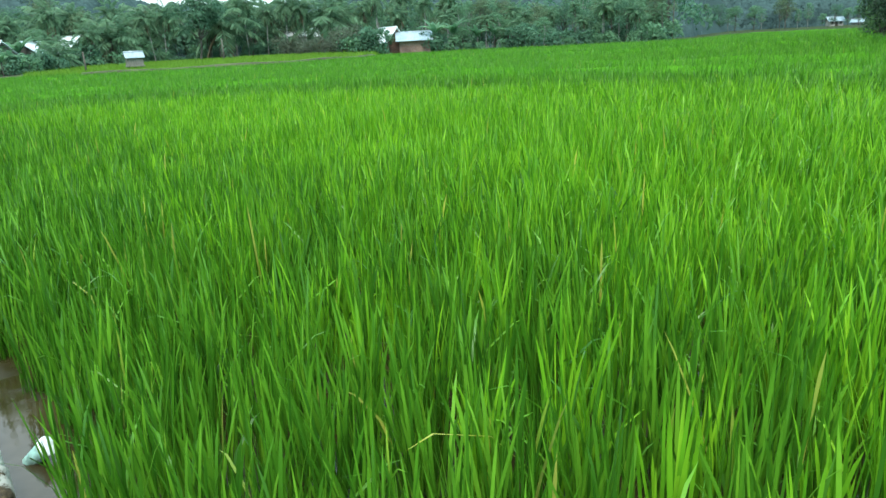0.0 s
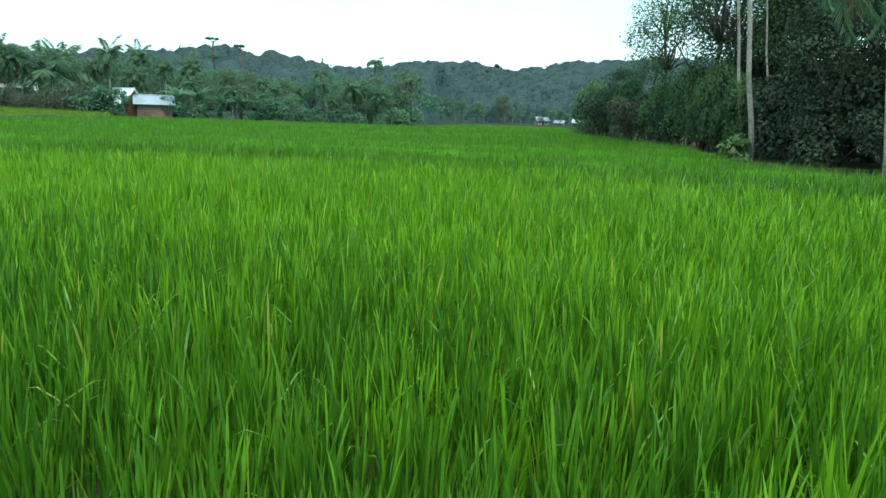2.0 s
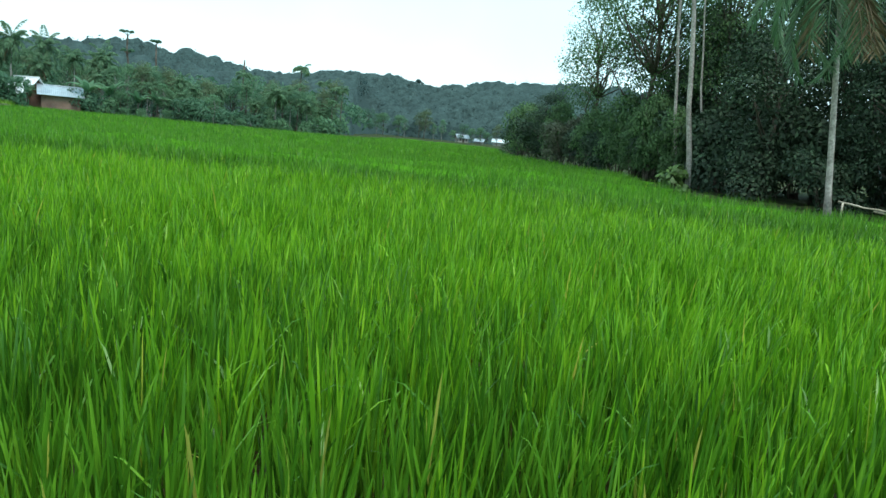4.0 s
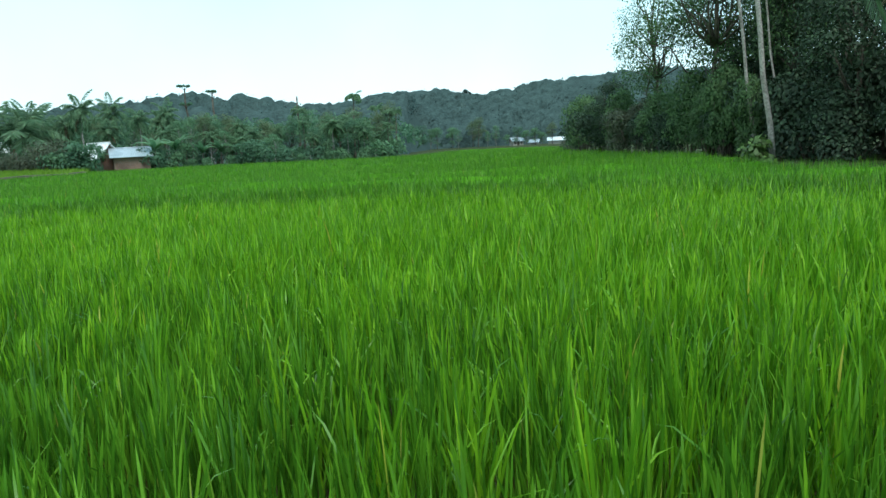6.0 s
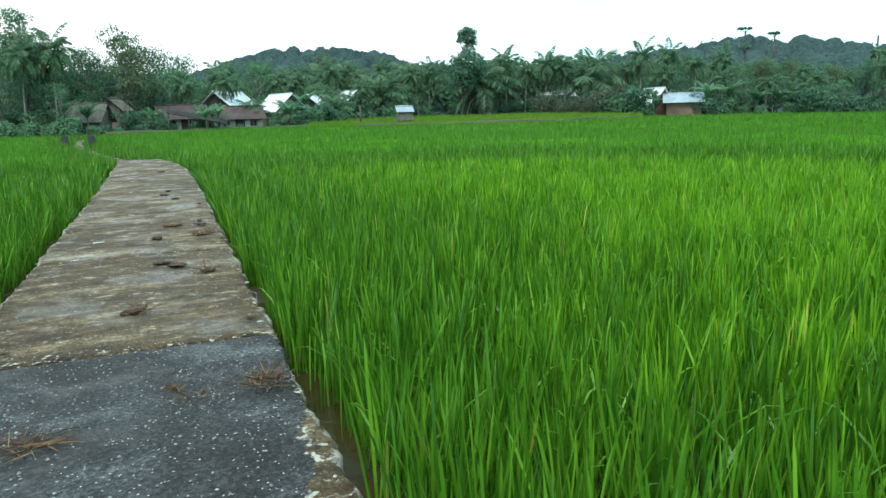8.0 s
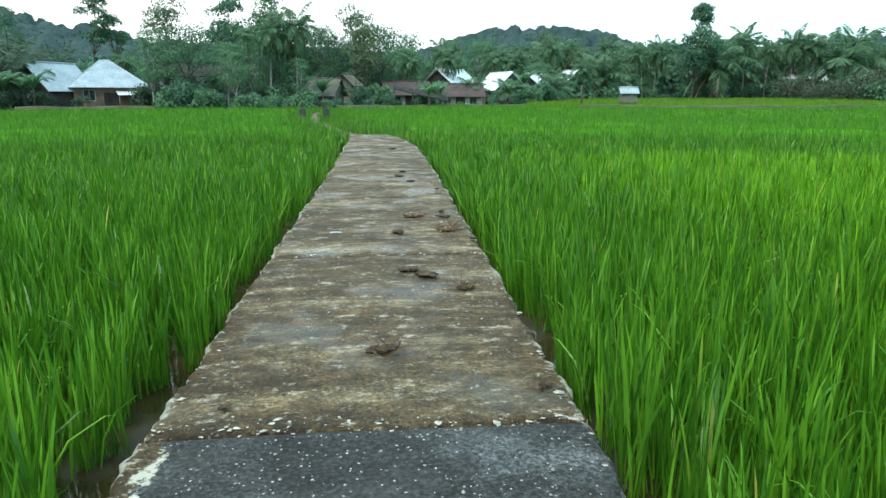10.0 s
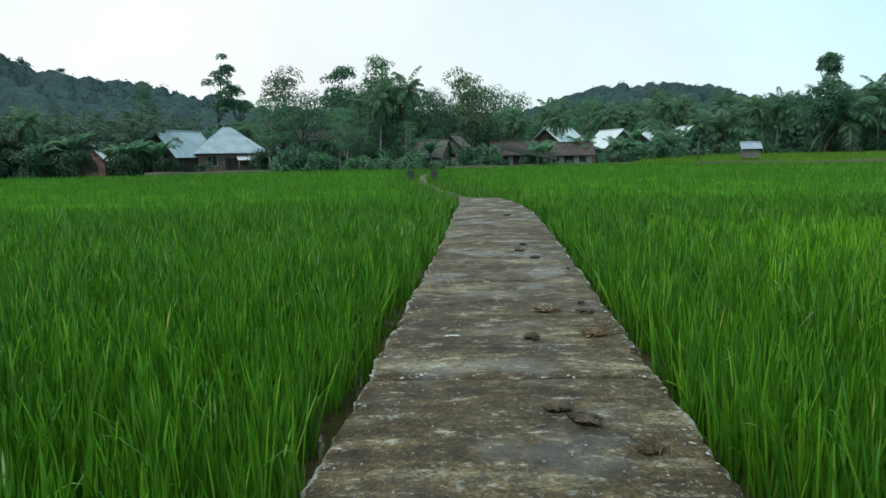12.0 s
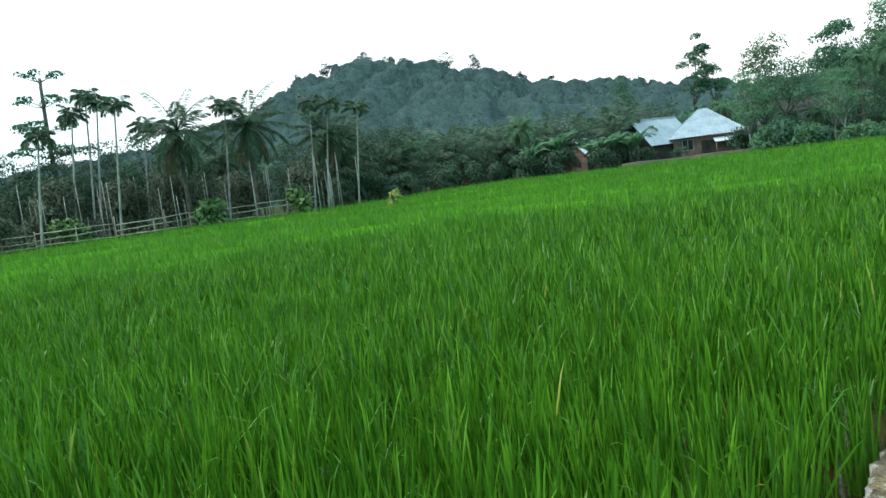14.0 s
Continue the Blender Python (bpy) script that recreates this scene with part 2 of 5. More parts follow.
def mud_material():
    m, n, l, b = material("muddy_paddy_water", 0.12, 0.5)
    a = noise_of(n, l, 1.3, 4)
    col = ramp_of(n, l, a, [(0.3, (0.016, 0.013, 0.005)), (0.6, (0.038, 0.028, 0.011)), (0.8, (0.07, 0.052, 0.022))])
    l.new(col, b.inputs["Base Color"])
    l.new(ramp_of(n, l, noise_of(n, l, 2.2, 3), [(0.48, (0.08, 0.08, 0.08)), (0.66, (0.6, 0.6, 0.6))]), b.inputs["Roughness"])
    relief(n, l, b, noise_of(n, l, 9, 3), 0.15, 0.02)
    return m


MUD = mud_material()


def concrete_material(name, dark_mix):
    """Worn path concrete: brown algae, pale worn bands across, white crumbled rims, damp spots with sky sheen in their
    colour; dark_mix lays a tarry pebbled screed over it.
    """
    m, n, l, b = material(name, 0.75, 0.26)
    geo = n.new("ShaderNodeNewGeometry")
    mp = n.new("ShaderNodeMapping")
    mp.inputs["Scale"].default_value = (0.55, 1.9, 1.0)
    l.new(geo.outputs["Position"], mp.inputs["Vector"])
    bands = noise_of(n, l, 1.0, 8, mp.outputs["Vector"], 0.72)
    streaks_at = n.new("ShaderNodeMapping")
    streaks_at.inputs["Scale"].default_value = (3.6, 7.5, 1.0)
    l.new(geo.outputs["Position"], streaks_at.inputs["Vector"])
    streaks = noise_of(n, l, 1.0, 9, streaks_at.outputs["Vector"], 0.78)
    spots = noise_of(n, l, 5.0, 8, None, 0.75)
    fine = noise_of(n, l, 48, 6, None, 0.8)
    col = ramp_of(n, l, bands, [(0.33, (0.046, 0.032, 0.016)), (0.47, (0.080, 0.056, 0.029)), (0.56, (0.125, 0.094, 0.054)), (0.67, (0.29, 0.25, 0.175))])
    col = blend(n, l, col, ramp_of(n, l, streaks, [(0.36, (0.55, 0.54, 0.52)), (0.5, (0.98, 0.97, 0.95)), (0.63, (1.5, 1.47, 1.4))]), 1.0, "MULTIPLY")
    col = blend(n, l, col, ramp_of(n, l, spots, [(0.36, (0.55, 0.54, 0.52)), (0.5, (0.97, 0.97, 0.97)), (0.64, (1.5, 1.46, 1.38))]), 1.0, "MULTIPLY")
    col = blend(n, l, col, ramp_of(n, l, fine, [(0.38, (0.32, 0.31, 0.30)), (0.52, (0.95, 0.91, 0.84)), (0.64, (1.8, 1.7, 1.5))]), 1.0, "MULTIPLY")
    # Damp spots: a blue-grey sky sheen is blended into the concrete colour.
    wet_sheen = ramp_of(n, l, noise_of(n, l, 1.15, 7, None, 0.62), [(0.56, (0, 0, 0)), (0.63, (1, 1, 1))])
    col = blend(n, l, col, blend(n, l, col, (0.12, 0.13, 0.135), 0.28), wet_sheen)
    flake = ramp_of(n, l, noise_of(n, l, 1.0, 9, streaks_at.outputs["Vector"], 0.85), [(0.575, (0, 0, 0)), (0.595, (1, 1, 1))])
    col = blend(n, l, col, (0.44, 0.41, 0.335), blend(n, l, (0.0, 0.0, 0.0), flake, 0.8))
    crumb = ramp_of(n, l, noise_of(n, l, 13, 9, None, 0.8), [(0.595, (0, 0, 0)), (0.61, (1, 1, 1))])
    col = blend(n, l, col, (0.42, 0.39, 0.32), blend(n, l, (0.0, 0.0, 0.0), crumb, 0.5))
    speck = ramp_of(n, l, noise_of(n, l, 20, 7, None, 0.75), [(0.385, (1, 1, 1)), (0.40, (0, 0, 0))])
    col = blend(n, l, col, (0.025, 0.021, 0.016), blend(n, l, (0.0, 0.0, 0.0), speck, 0.85))
    # pale crumbled rims along both sides
    sx = n.new("ShaderNodeSeparateXYZ")
    l.new(place_of(n, l), sx.inputs[0])
    ab = n.new("ShaderNodeMath")
    ab.operation = "ABSOLUTE"
    l.new(sx.outputs["X"], ab.inputs[0])
    rag = n.new("ShaderNodeMath")
    rag.operation = "MULTIPLY_ADD"
    rag.inputs[1].default_value = 0.42
    l.new(noise_of(n, l, 3.4, 9, None, 0.8), rag.inputs[0])
    l.new(ab.outputs[0], rag.inputs[2])
    edge = n.new("ShaderNodeMapRange")
    edge.inputs["From Min"].default_value, edge.inputs["From Max"].default_value = 1.15, 1.165
    l.new(rag.outputs[0], edge.inputs["Value"])
    # tarry screed on the middle
    if dark_mix:
        dk = n.new("ShaderNodeMapRange")
        dk.inputs["From Min"].default_value, dk.inputs["From Max"].default_value = 0.965, 0.95
        slant = n.new("ShaderNodeMath")
        slant.operation = "MULTIPLY_ADD"
        slant.inputs[1].default_value = -0.12
        l.new(sx.outputs["Y"], slant.inputs[0])
        aside = n.new("ShaderNodeMath")
        aside.operation = "SUBTRACT"
        aside.inputs[1].default_value = 0.08
        l.new(sx.outputs["X"], aside.inputs[0])
        far_off = n.new("ShaderNodeMath")
        far_off.operation = "ABSOLUTE"
        l.new(aside.outputs[0], far_off.inputs[0])
        ragged = n.new("ShaderNodeMath")
        ragged.operation = "MULTIPLY_ADD"
        ragged.inputs[1].default_value = 0.5
        l.new(noise_of(n, l, 2.2, 8, None, 0.75), ragged.inputs[0])
        l.new(far_off.outputs[0], ragged.inputs[2])
        l.new(ragged.outputs[0], slant.inputs[2])
        reach = n.new("ShaderNodeMath")
        reach.operation = "ADD"
        reach.inputs[1].default_value = -0.06
        l.new(slant.outputs[0], reach.inputs[0])
        l.new(reach.outputs[0], dk.inputs["Value"])
        lip = ramp_of(n, l, reach.outputs[0], [(0.945, (0, 0, 0)), (0.955, (1, 1, 1)), (0.985, (1, 1, 1)), (0.995, (0, 0, 0))])
        lip_here = blend(n, l, lip, ramp_of(n, l, noise_of(n, l, 4.5, 6, None, 0.7), [(0.54, (0, 0, 0)), (0.56, (1, 1, 1))]), 1.0, "MULTIPLY")
        vor = n.new("ShaderNodeTexVoronoi")
        vor.inputs["Scale"].default_value = 36
        l.new(geo.outputs["Position"], vor.inputs["Vector"])
        chips = n.new("ShaderNodeMath")
        chips.operation = "LESS_THAN"
        grow = n.new("ShaderNodeMath")
        grow.operation = "MULTIPLY_ADD"
        grow.inputs[1].default_value = 0.7
        l.new(noise_of(n, l, 150, 3), grow.inputs[0])
        l.new(vor.outputs["Distance"], grow.inputs[2])
        chips.inputs[1].default_value = 0.5
        l.new(grow.outputs[0], chips.inputs[0])
        pick = n.new("ShaderNodeMath")
        pick.operation = "GREATER_THAN"
        pick.inputs[1].default_value = 0.5
        l.new(vor.outputs["Color"], pick.inputs[0])
        both = n.new("ShaderNodeMath")
        both.operation = "MULTIPLY"
        l.new(chips.outputs[0], both.inputs[0])
        l.new(pick.outputs[0], both.inputs[1])
        tar = ramp_of(n, l, noise_of(n, l, 1.3, 8, None, 0.7), [(0.36, (0.019, 0.0185, 0.017)), (0.52, (0.036, 0.037, 0.036)), (0.66, (0.105, 0.112, 0.114))])
        tar = blend(n, l, tar, ramp_of(n, l, fine, [(0.40, (0.3, 0.3, 0.3)), (0.5, (0.9, 0.9, 0.9)), (0.60, (2.2, 2.2, 2.2))]), 1.0, "MULTIPLY")
        tar = blend(n, l, tar, (0.50, 0.50, 0.49), both.outputs[0])
        col = blend(n, l, col, tar, dk.outputs["Result"])
        col = blend(n, l, col, (0.50, 0.47, 0.39), lip_here)
    col = blend(n, l, col, (0.42, 0.40, 0.345), edge.outputs["Result"])
    l.new(col, b.inputs["Base Color"])
    l.new(ramp_of(n, l, noise_of(n, l, 1.15, 7, None, 0.62), [(0.5, (0.72, 0.72, 0.72)), (0.64, (0.2, 0.2, 0.2))]), b.inputs["Roughness"])
    hgt = blend(n, l, fine, spots, 0.5)
    relief(n, l, b, hgt, 0.8, 0.025)
    return m


CONCRETE = concrete_material("worn_path_concrete", False)
SCREED = concrete_material("tarry_patched_concrete", True)


# ---- mesh helpers ----
def mesh_of(name, verts, polys, mat, smooth=True):
    """verts: (n, 3); polys: arrays of (k, m) indices."""
    verts = np.asarray(verts, np.float32)
    polys = [np.asarray(p, np.int32) for p in polys if len(p)]
    me = bpy.data.meshes.new(name)
    me.vertices.add(len(verts))
    me.vertices.foreach_set("co", verts.ravel())
    total = sum(p.size for p in polys)
    me.loops.add(total)
    me.loops.foreach_set("vertex_index", np.concatenate([p.ravel() for p in polys]))
    sizes = np.concatenate([np.full(len(p), p.shape[1], np.int32) for p in polys])
    me.polygons.add(len(sizes))
    me.polygons.foreach_set("loop_start", np.concatenate([[0], np.cumsum(sizes)[:-1]]).astype(np.int32))
    me.polygons.foreach_set("use_smooth", np.full(len(sizes), smooth))
    me.update(calc_edges=True)
    me.materials.append(mat)
    return me


def part(name, me, parent, label=""):
    ob = new(name, me)
    ob.parent = parent
    return tagged(ob, label) if label else ob


class Shape:
    """Collects vertices and faces for one mesh."""

    def __init__(self):
        self.v, self.q, self.t, self.n, self.nrm = [], [], [], 0, []

    def add(self, verts, quads=(), tris=(), normals=None):
        verts = np.asarray(verts, float)
        self.v.append(verts)
        if normals is not None:
            self.nrm.append(normals)
        if len(quads):
            self.q.append(np.asarray(quads, int) + self.n)
        if len(tris):
            self.t.append(np.asarray(tris, int) + self.n)
        self.n += len(verts)
        return self

    def tube(self, pts, radii, sides=7):
        pts, k = np.asarray(pts, float), len(pts)
        a = np.linspace(0, 2 * np.pi, sides, endpoint=False)
        d = np.gradient(pts, axis=0)
        d /= np.linalg.norm(d, axis=1)[:, None] + 1e-9
        ref = np.where(np.abs(d[:, 2:3]) > 0.9, [[1.0, 0, 0]], [[0, 0, 1.0]])
        u = np.cross(d, ref)
        u /= np.linalg.norm(u, axis=1)[:, None]
        w = np.cross(d, u)
        ring = pts[:, None] + np.asarray(radii)[:, None, None] * (np.cos(a)[None, :, None] * u[:, None] + np.sin(a)[None, :, None] * w[:, None])
        i = np.arange(k - 1)[:, None] * sides
        j = np.arange(sides)[None]
        j2 = (j + 1) % sides
        quads = np.stack([i + j, i + j2, i + sides + j2, i + sides + j], -1).reshape(-1, 4)
        cap = [(0, b + 1, b) for b in range(1, sides - 1)] + [((k - 1) * sides, (k - 1) * sides + b, (k - 1) * sides + b + 1) for b in range(1, sides - 1)]
        return self.add(ring.reshape(-1, 3), quads, cap)

    def box(self, x0, y0, z0, x1, y1, z1):
        v = [(x, y, z) for x in (x0, x1) for y in (y0, y1) for z in (z0, z1)]
        return self.add(v, [(0, 1, 3, 2), (4, 6, 7, 5), (0, 4, 5, 1), (2, 3, 7, 6), (0, 2, 6, 4), (1, 5, 7, 3)])

    def leaves(self, p, u, w, normals=None):
        """Diamond leaves from p along u, w across, slightly folded."""
        m = p + u * 0.45
        lift = np.cross(u, w)
        lift *= 0.12 * np.linalg.norm(w, axis=1)[:, None] / (np.linalg.norm(lift, axis=1)[:, None] + 1e-9)
        k = len(p)
        v = np.stack([p, m + w * 0.5 + lift, p + u, m - w * 0.5 + lift], 1).reshape(-1, 3)
        return self.add(v, np.arange(4 * k).reshape(k, 4), (), None if normals is None else np.repeat(normals, 4, 0))

    def mesh(self, name, mat, smooth=True):
        polys = []
        if self.q:
            polys.append(np.concatenate(self.q))
        if self.t:
            polys.append(np.concatenate(self.t))
        me = mesh_of(name, np.concatenate(self.v), polys, mat, smooth)
        if self.nrm and sum(len(x) for x in self.nrm) == self.n:
            me.normals_split_custom_set_from_vertices(np.concatenate(self.nrm).tolist())
        return me


def unit(v):
    return v / (np.linalg.norm(v, axis=-1, keepdims=True) + 1e-9)


def leaf_cloud(rs, sh, centres, radii, count, size):
    """Leaves over the shells of lobes, denser outside, hanging outwards."""
    centres, radii = np.asarray(centres, float), np.asarray(radii, float)
    which = rs.choice(len(centres), count, p=(radii.prod(1) ** (2 / 3)) / (radii.prod(1) ** (2 / 3)).sum())
    d = unit(rs.normal(size=(count, 3)))
    d[:, 2] = np.where(d[:, 2] < -0.4, -d[:, 2], d[:, 2])
    r = rs.uniform(0.45, 1.08, count) ** 0.6
    p = centres[which] + d * radii[which] * r[:, None]
    face = unit(d + rs.normal(size=(count, 3)) * 0.5 + np.array([0, 0, 0.15]))
    u = rs.normal(size=(count, 3)) * 0.8 - np.array([0, 0, 0.7])
    u = unit(u - (u * face).sum(1)[:, None] * face)
    w = np.cross(u, face)
    s = size * rs.uniform(0.6, 1.4, count)[:, None]
    soft = unit(d * 0.5 + face * 0.6 + np.array([0, 0, 0.2]))
    sh.leaves(p - u * s * 0.5, u * s, w * s * 0.62, soft)


def rng_for(k):
    return np.random.RandomState(k)


def thing(name, label, category, group="", kind=""):
    return tagged(new(name), label, category, group, kind)


def pol(az, d):
    a = radians(az)
    return 0.1 + d * math.sin(a), 2.0 + d * math.cos(a)


def stand(x, y, z=-0.3, turn=0.0, s=1.0, sz=None):
    return Matrix.LocRotScale((x, y, z), Euler((0, 0, radians(turn))), (s, s, sz or s))


def leaning(m, deg, dx, dy):
    """The pose m leaning by deg towards (dx, dy)."""
    t = Matrix.Translation(m.translation)
    return t @ Matrix.Rotation(radians(deg), 4, Vector((-dy, dx, 0))) @ t.inverted() @ m


# ---- ground ----
def path_x(y):
    """The path's middle line: straight, then bending towards the village."""
    ys = [-30, 15, 20, 24, 27, 30, 36, 44, 60, 90]
    xs = [0, 0, -0.05, -0.22, -0.6, -1.25, -2.6, -4.05, -5.5, -5.4]
    return np.interp(y, ys, xs)


def path_half(y):
    return np.interp(y, [21, 24.5, 28, 31], [0.95, 0.8, 0.42, 0.24])


def path_z(y):
    return 0.0044 * np.clip(y, -10, 40) - 0.22 * np.clip((y - 26) / 4, 0, 1)


def edge_d(az):
    """How far the paddies reach, by bearing."""
    a = [-180, -120, -90, -75, -60, -50, -43, -36, -24, -10, 0, 6, 15, 25, 36, 45, 52, 60, 62.5, 65, 71, 73, 75, 80, 86, 89, 95, 103, 120, 180]
    d = [45, 48, 52, 53, 54, 58, 66, 76, 74, 70, 74, 80, 88, 92, 94, 92, 86, 84, 88, 125, 125, 100, 66, 52, 43, 34, 28, 25, 30, 45]
    return np.interp(az, a, d)


def in_field(x, y):
    az, d = np.degrees(np.arctan2(x - 0.1, y - 2.0)), np.hypot(x - 0.1, y - 2.0)
    return d < edge_d(az)


def plot_edge(x, y):
    return np.where(x > 0, ((x - 4.5) / 11) ** 2 + ((y - 3) / 13.5) ** 2, 9.0)


def young_plot(x, y):
    return plot_edge(x, y) < 1


def pale_plot(x, y):
    """The ripening paddy before the village's eastern part."""
    az, d = np.degrees(np.arctan2(x - 0.1, y - 2.0)), np.hypot(x - 0.1, y - 2.0)
    return (az > 11) & (az < 37) & (d > np.interp(az, [11, 15, 30, 37], [80, 72, 72, 84]))


R = [0, 3, 8, 20, 45, 90, 150, 300, 700, 1600, 3000]
A = np.radians(np.arange(0, 360, 7.5))
gv, gq = [], []
for r in R:
    for a in A:
        gv.append((r * math.sin(a), r * math.cos(a), -0.17))
for i in range(len(R) - 1):
    for j in range(len(A)):
        k = (j + 1) % len(A)
        gq.append((i * len(A) + j, (i + 1) * len(A) + j, (i + 1) * len(A) + k, i * len(A) + k))
tagged(new("ground", mesh_of("ground", gv, [gq], MUD)), "brown flooded paddy mud under the rice", "ground", kind="structure")

# dry verge outside the paddies
va = np.arange(-180, 180.1, 1.0)
vv, vq = [], []
for i, az in enumerate(va):
    e = float(edge_d(az))
    for r in (e - 0.4, e + 0.6, e + 6, max(e + 20, 128.0), 240.0):
        x, y = 0.1 + r * math.sin(radians(az)), 2 + r * math.cos(radians(az))
        vv.append((x, y, -0.18 if r < e else -0.12 + 0.03 * math.sin(az * 3 + r)))
    if i:
        vq += [(5 * i - 5 + k, 5 * i + k, 5 * i + k + 1, 5 * i - 4 + k) for k in range(4)]
tagged(new("verge", mesh_of("verge", vv, [vq], VERGE)), "dark weedy earth around the paddies", "ground", kind="structure")

# hills behind the village: height by bearing
HILL_AZ = [-180, -110, -75, -62, -54, -50, -46, -40, -36, -32, -26, -20, -17, -10, 0, 2, 6, 10, 15, 20, 27, 36, 44, 49, 53, 57, 62, 66, 70, 74, 82, 95, 130, 180]
HILL_EL = [3, 3, 3.2, 4.2, 6.1, 8.3, 9.0, 8.2, 7.1, 5.7, 5.1, 4.1, 3.4, 3.3, 2.7, 2.7, 4.0, 4.7, 4.3, 3.2, 3.0, 3.4, 4.3, 3.7, 2.9, 3.5, 3.9, 3.5, 4.1, 4.3, 4.2, 3.8, 3, 3]


def hill_z(az, r):
    top = np.tan(np.radians(np.interp(az, HILL_AZ, HILL_EL) - 0.32)) * 310
    start = np.where((az > 60) & (az < 76), 225, 125)
    f = np.clip((r - start) / (310 - start), 0, None)
    up = np.where(f < 1, f * f * (3 - 2 * f), 1 - 0.15 * (f - 1))
    return -0.6 + top * up


az_g = np.arange(-180, 180.1, 2.0)
r_g = np.array([112, 125, 145, 170, 200, 230, 260, 285, 310, 340, 400, 600])
AZ, RR = np.meshgrid(az_g, r_g)
Z = hill_z(AZ, RR) - 1.0
hv = np.stack([0.1 + RR * np.sin(np.radians(AZ)), 2 + RR * np.cos(np.radians(AZ)), Z], -1).reshape(-1, 3)
nA = len(az_g)
ii, jj = np.meshgrid(np.arange(len(r_g) - 1), np.arange(nA - 1), indexing="ij")
b0 = (ii * nA + jj).ravel()
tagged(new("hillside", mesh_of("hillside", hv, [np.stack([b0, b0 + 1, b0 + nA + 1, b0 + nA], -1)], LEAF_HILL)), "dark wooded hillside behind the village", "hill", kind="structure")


# ---- rice ----
def blades(rs, sh, x, y, z0, height, width, segs, lean=0.13):
    """One bent, pointed blade for each root."""
    k = len(x)
    phi = rs.uniform(0, 2 * np.pi, k)
    tilt = np.abs(rs.normal(0, lean, k)) + 0.04
    bend = np.abs(rs.normal(0.04, 0.19, k))
    droop = rs.rand(k) < 0.06
    bend = np.where(droop, rs.uniform(1.1, 2.0, k), bend)
    out = np.stack([np.cos(phi), np.sin(phi), np.zeros(k)], -1)
    face = phi + rs.normal(0, 0.9, k) + np.pi / 2
    side = np.stack([np.cos(face), np.sin(face), np.zeros(k)], -1) * width[:, None] * 0.5
    pos = np.stack([x, y, z0], -1)
    share = {4: (0.3, 0.3, 0.28, 0.12), 3: (0.4, 0.4, 0.2), 2: (0.65, 0.35), 1: (1.0,)}[segs]
    rings = [pos - side * 0.7, pos + side * 0.7]
    shape = {4: (1.0, 1.0, 0.8), 3: (1.0, 0.85), 2: (0.95,), 1: ()}[segs]
    for i in range(segs):
        ang = tilt + bend * ((i + 0.5) / segs) ** 1.6
        pos = pos + (height * share[i])[:, None] * (np.cos(ang)[:, None] * np.array([0, 0, 1.0]) + np.sin(ang)[:, None] * out)
        if i < segs - 1:
            rings += [pos - side * shape[i], pos + side * shape[i]]
    rings.append(pos)
    m = 2 * segs + 1
    v = np.stack(rings, 1).reshape(-1, 3)
    base = (np.arange(k) * m)[:, None]
    quads = [base + np.array([[2 * i, 2 * i + 1, 2 * i + 3, 2 * i + 2]]) for i in range(segs - 1)]
    tri = base + np.array([[m - 3, m - 2, m - 1]])
    sh.add(v, np.concatenate(quads) if quads else (), tri)


def rice_zone(rs, x0, x1, y0, y1, spacing, keep):
    gx, gy = np.arange(x0, x1, spacing), np.arange(y0, y1, spacing)
    X, Y = np.meshgrid(gx, gy)
    X, Y = X.ravel(), Y.ravel()
    X = X + rs.uniform(-0.42, 0.42, X.size) * spacing
    Y = Y + rs.uniform(-0.42, 0.42, Y.size) * spacing
    off = X - path_x(Y)
    rag = 0.07 * np.sin(Y * 2.3) + 0.05 * np.sin(Y * 5.1 + 1)
    room = path_half(Y) + 0.09
    ditch = 0.1 * np.clip((1.0 - Y) / 2.5, 0, 1)
    ok = in_field(X, Y) & ((off > room + rag + ditch) | (off < -room - 0.05 + rag)) & keep(X, Y)
    ok &= ~pale_plot(X, Y)
    # a narrow bund between two paddies on the west side
    ok &= np.abs(X + 29 + 0.5 * (Y - 14)) > 0.6
    return X[ok], Y[ok]


def swell(x, y):
    return 0.05 * np.sin(x * 0.9 + 1.3 * np.sin(y * 0.5)) + 0.04 * np.sin(y * 1.3 + x * 0.4) + 0.05 * np.sin(x * 0.21 + y * 0.17)


def near(x, y):
    """Distance to the stretch of the path that is walked."""
    return np.hypot(x, np.maximum(0, np.abs(y + 0.4) - 5.2))


# spacing, blades a hill, segments, width, band of distance, lean, shortest blade
LEVELS = [
    (0.18, 27, 4, 0.0112, 0.0, 4.6, 0.10, 0.45),
    (0.2, 19, 3, 0.0145, 4.6, 9.5, 0.2, 0.55),
    (0.29, 15, 2, 0.025, 9.5, 20.0, 0.33, 0.74),
    (0.42, 14, 1, 0.050, 20.0, 42.0, 0.42, 0.82),
    (0.80, 22, 1, 0.10, 42.0, 110.0, 0.47, 0.86),
    (0.50, 34, 1, 0.064, 0.0, 18.0, 0.46, 0.86),
]
fields = {"young": (Shape(), RICE_YOUNG), "old": (Shape(), RICE)}
rs = rng_for(11)
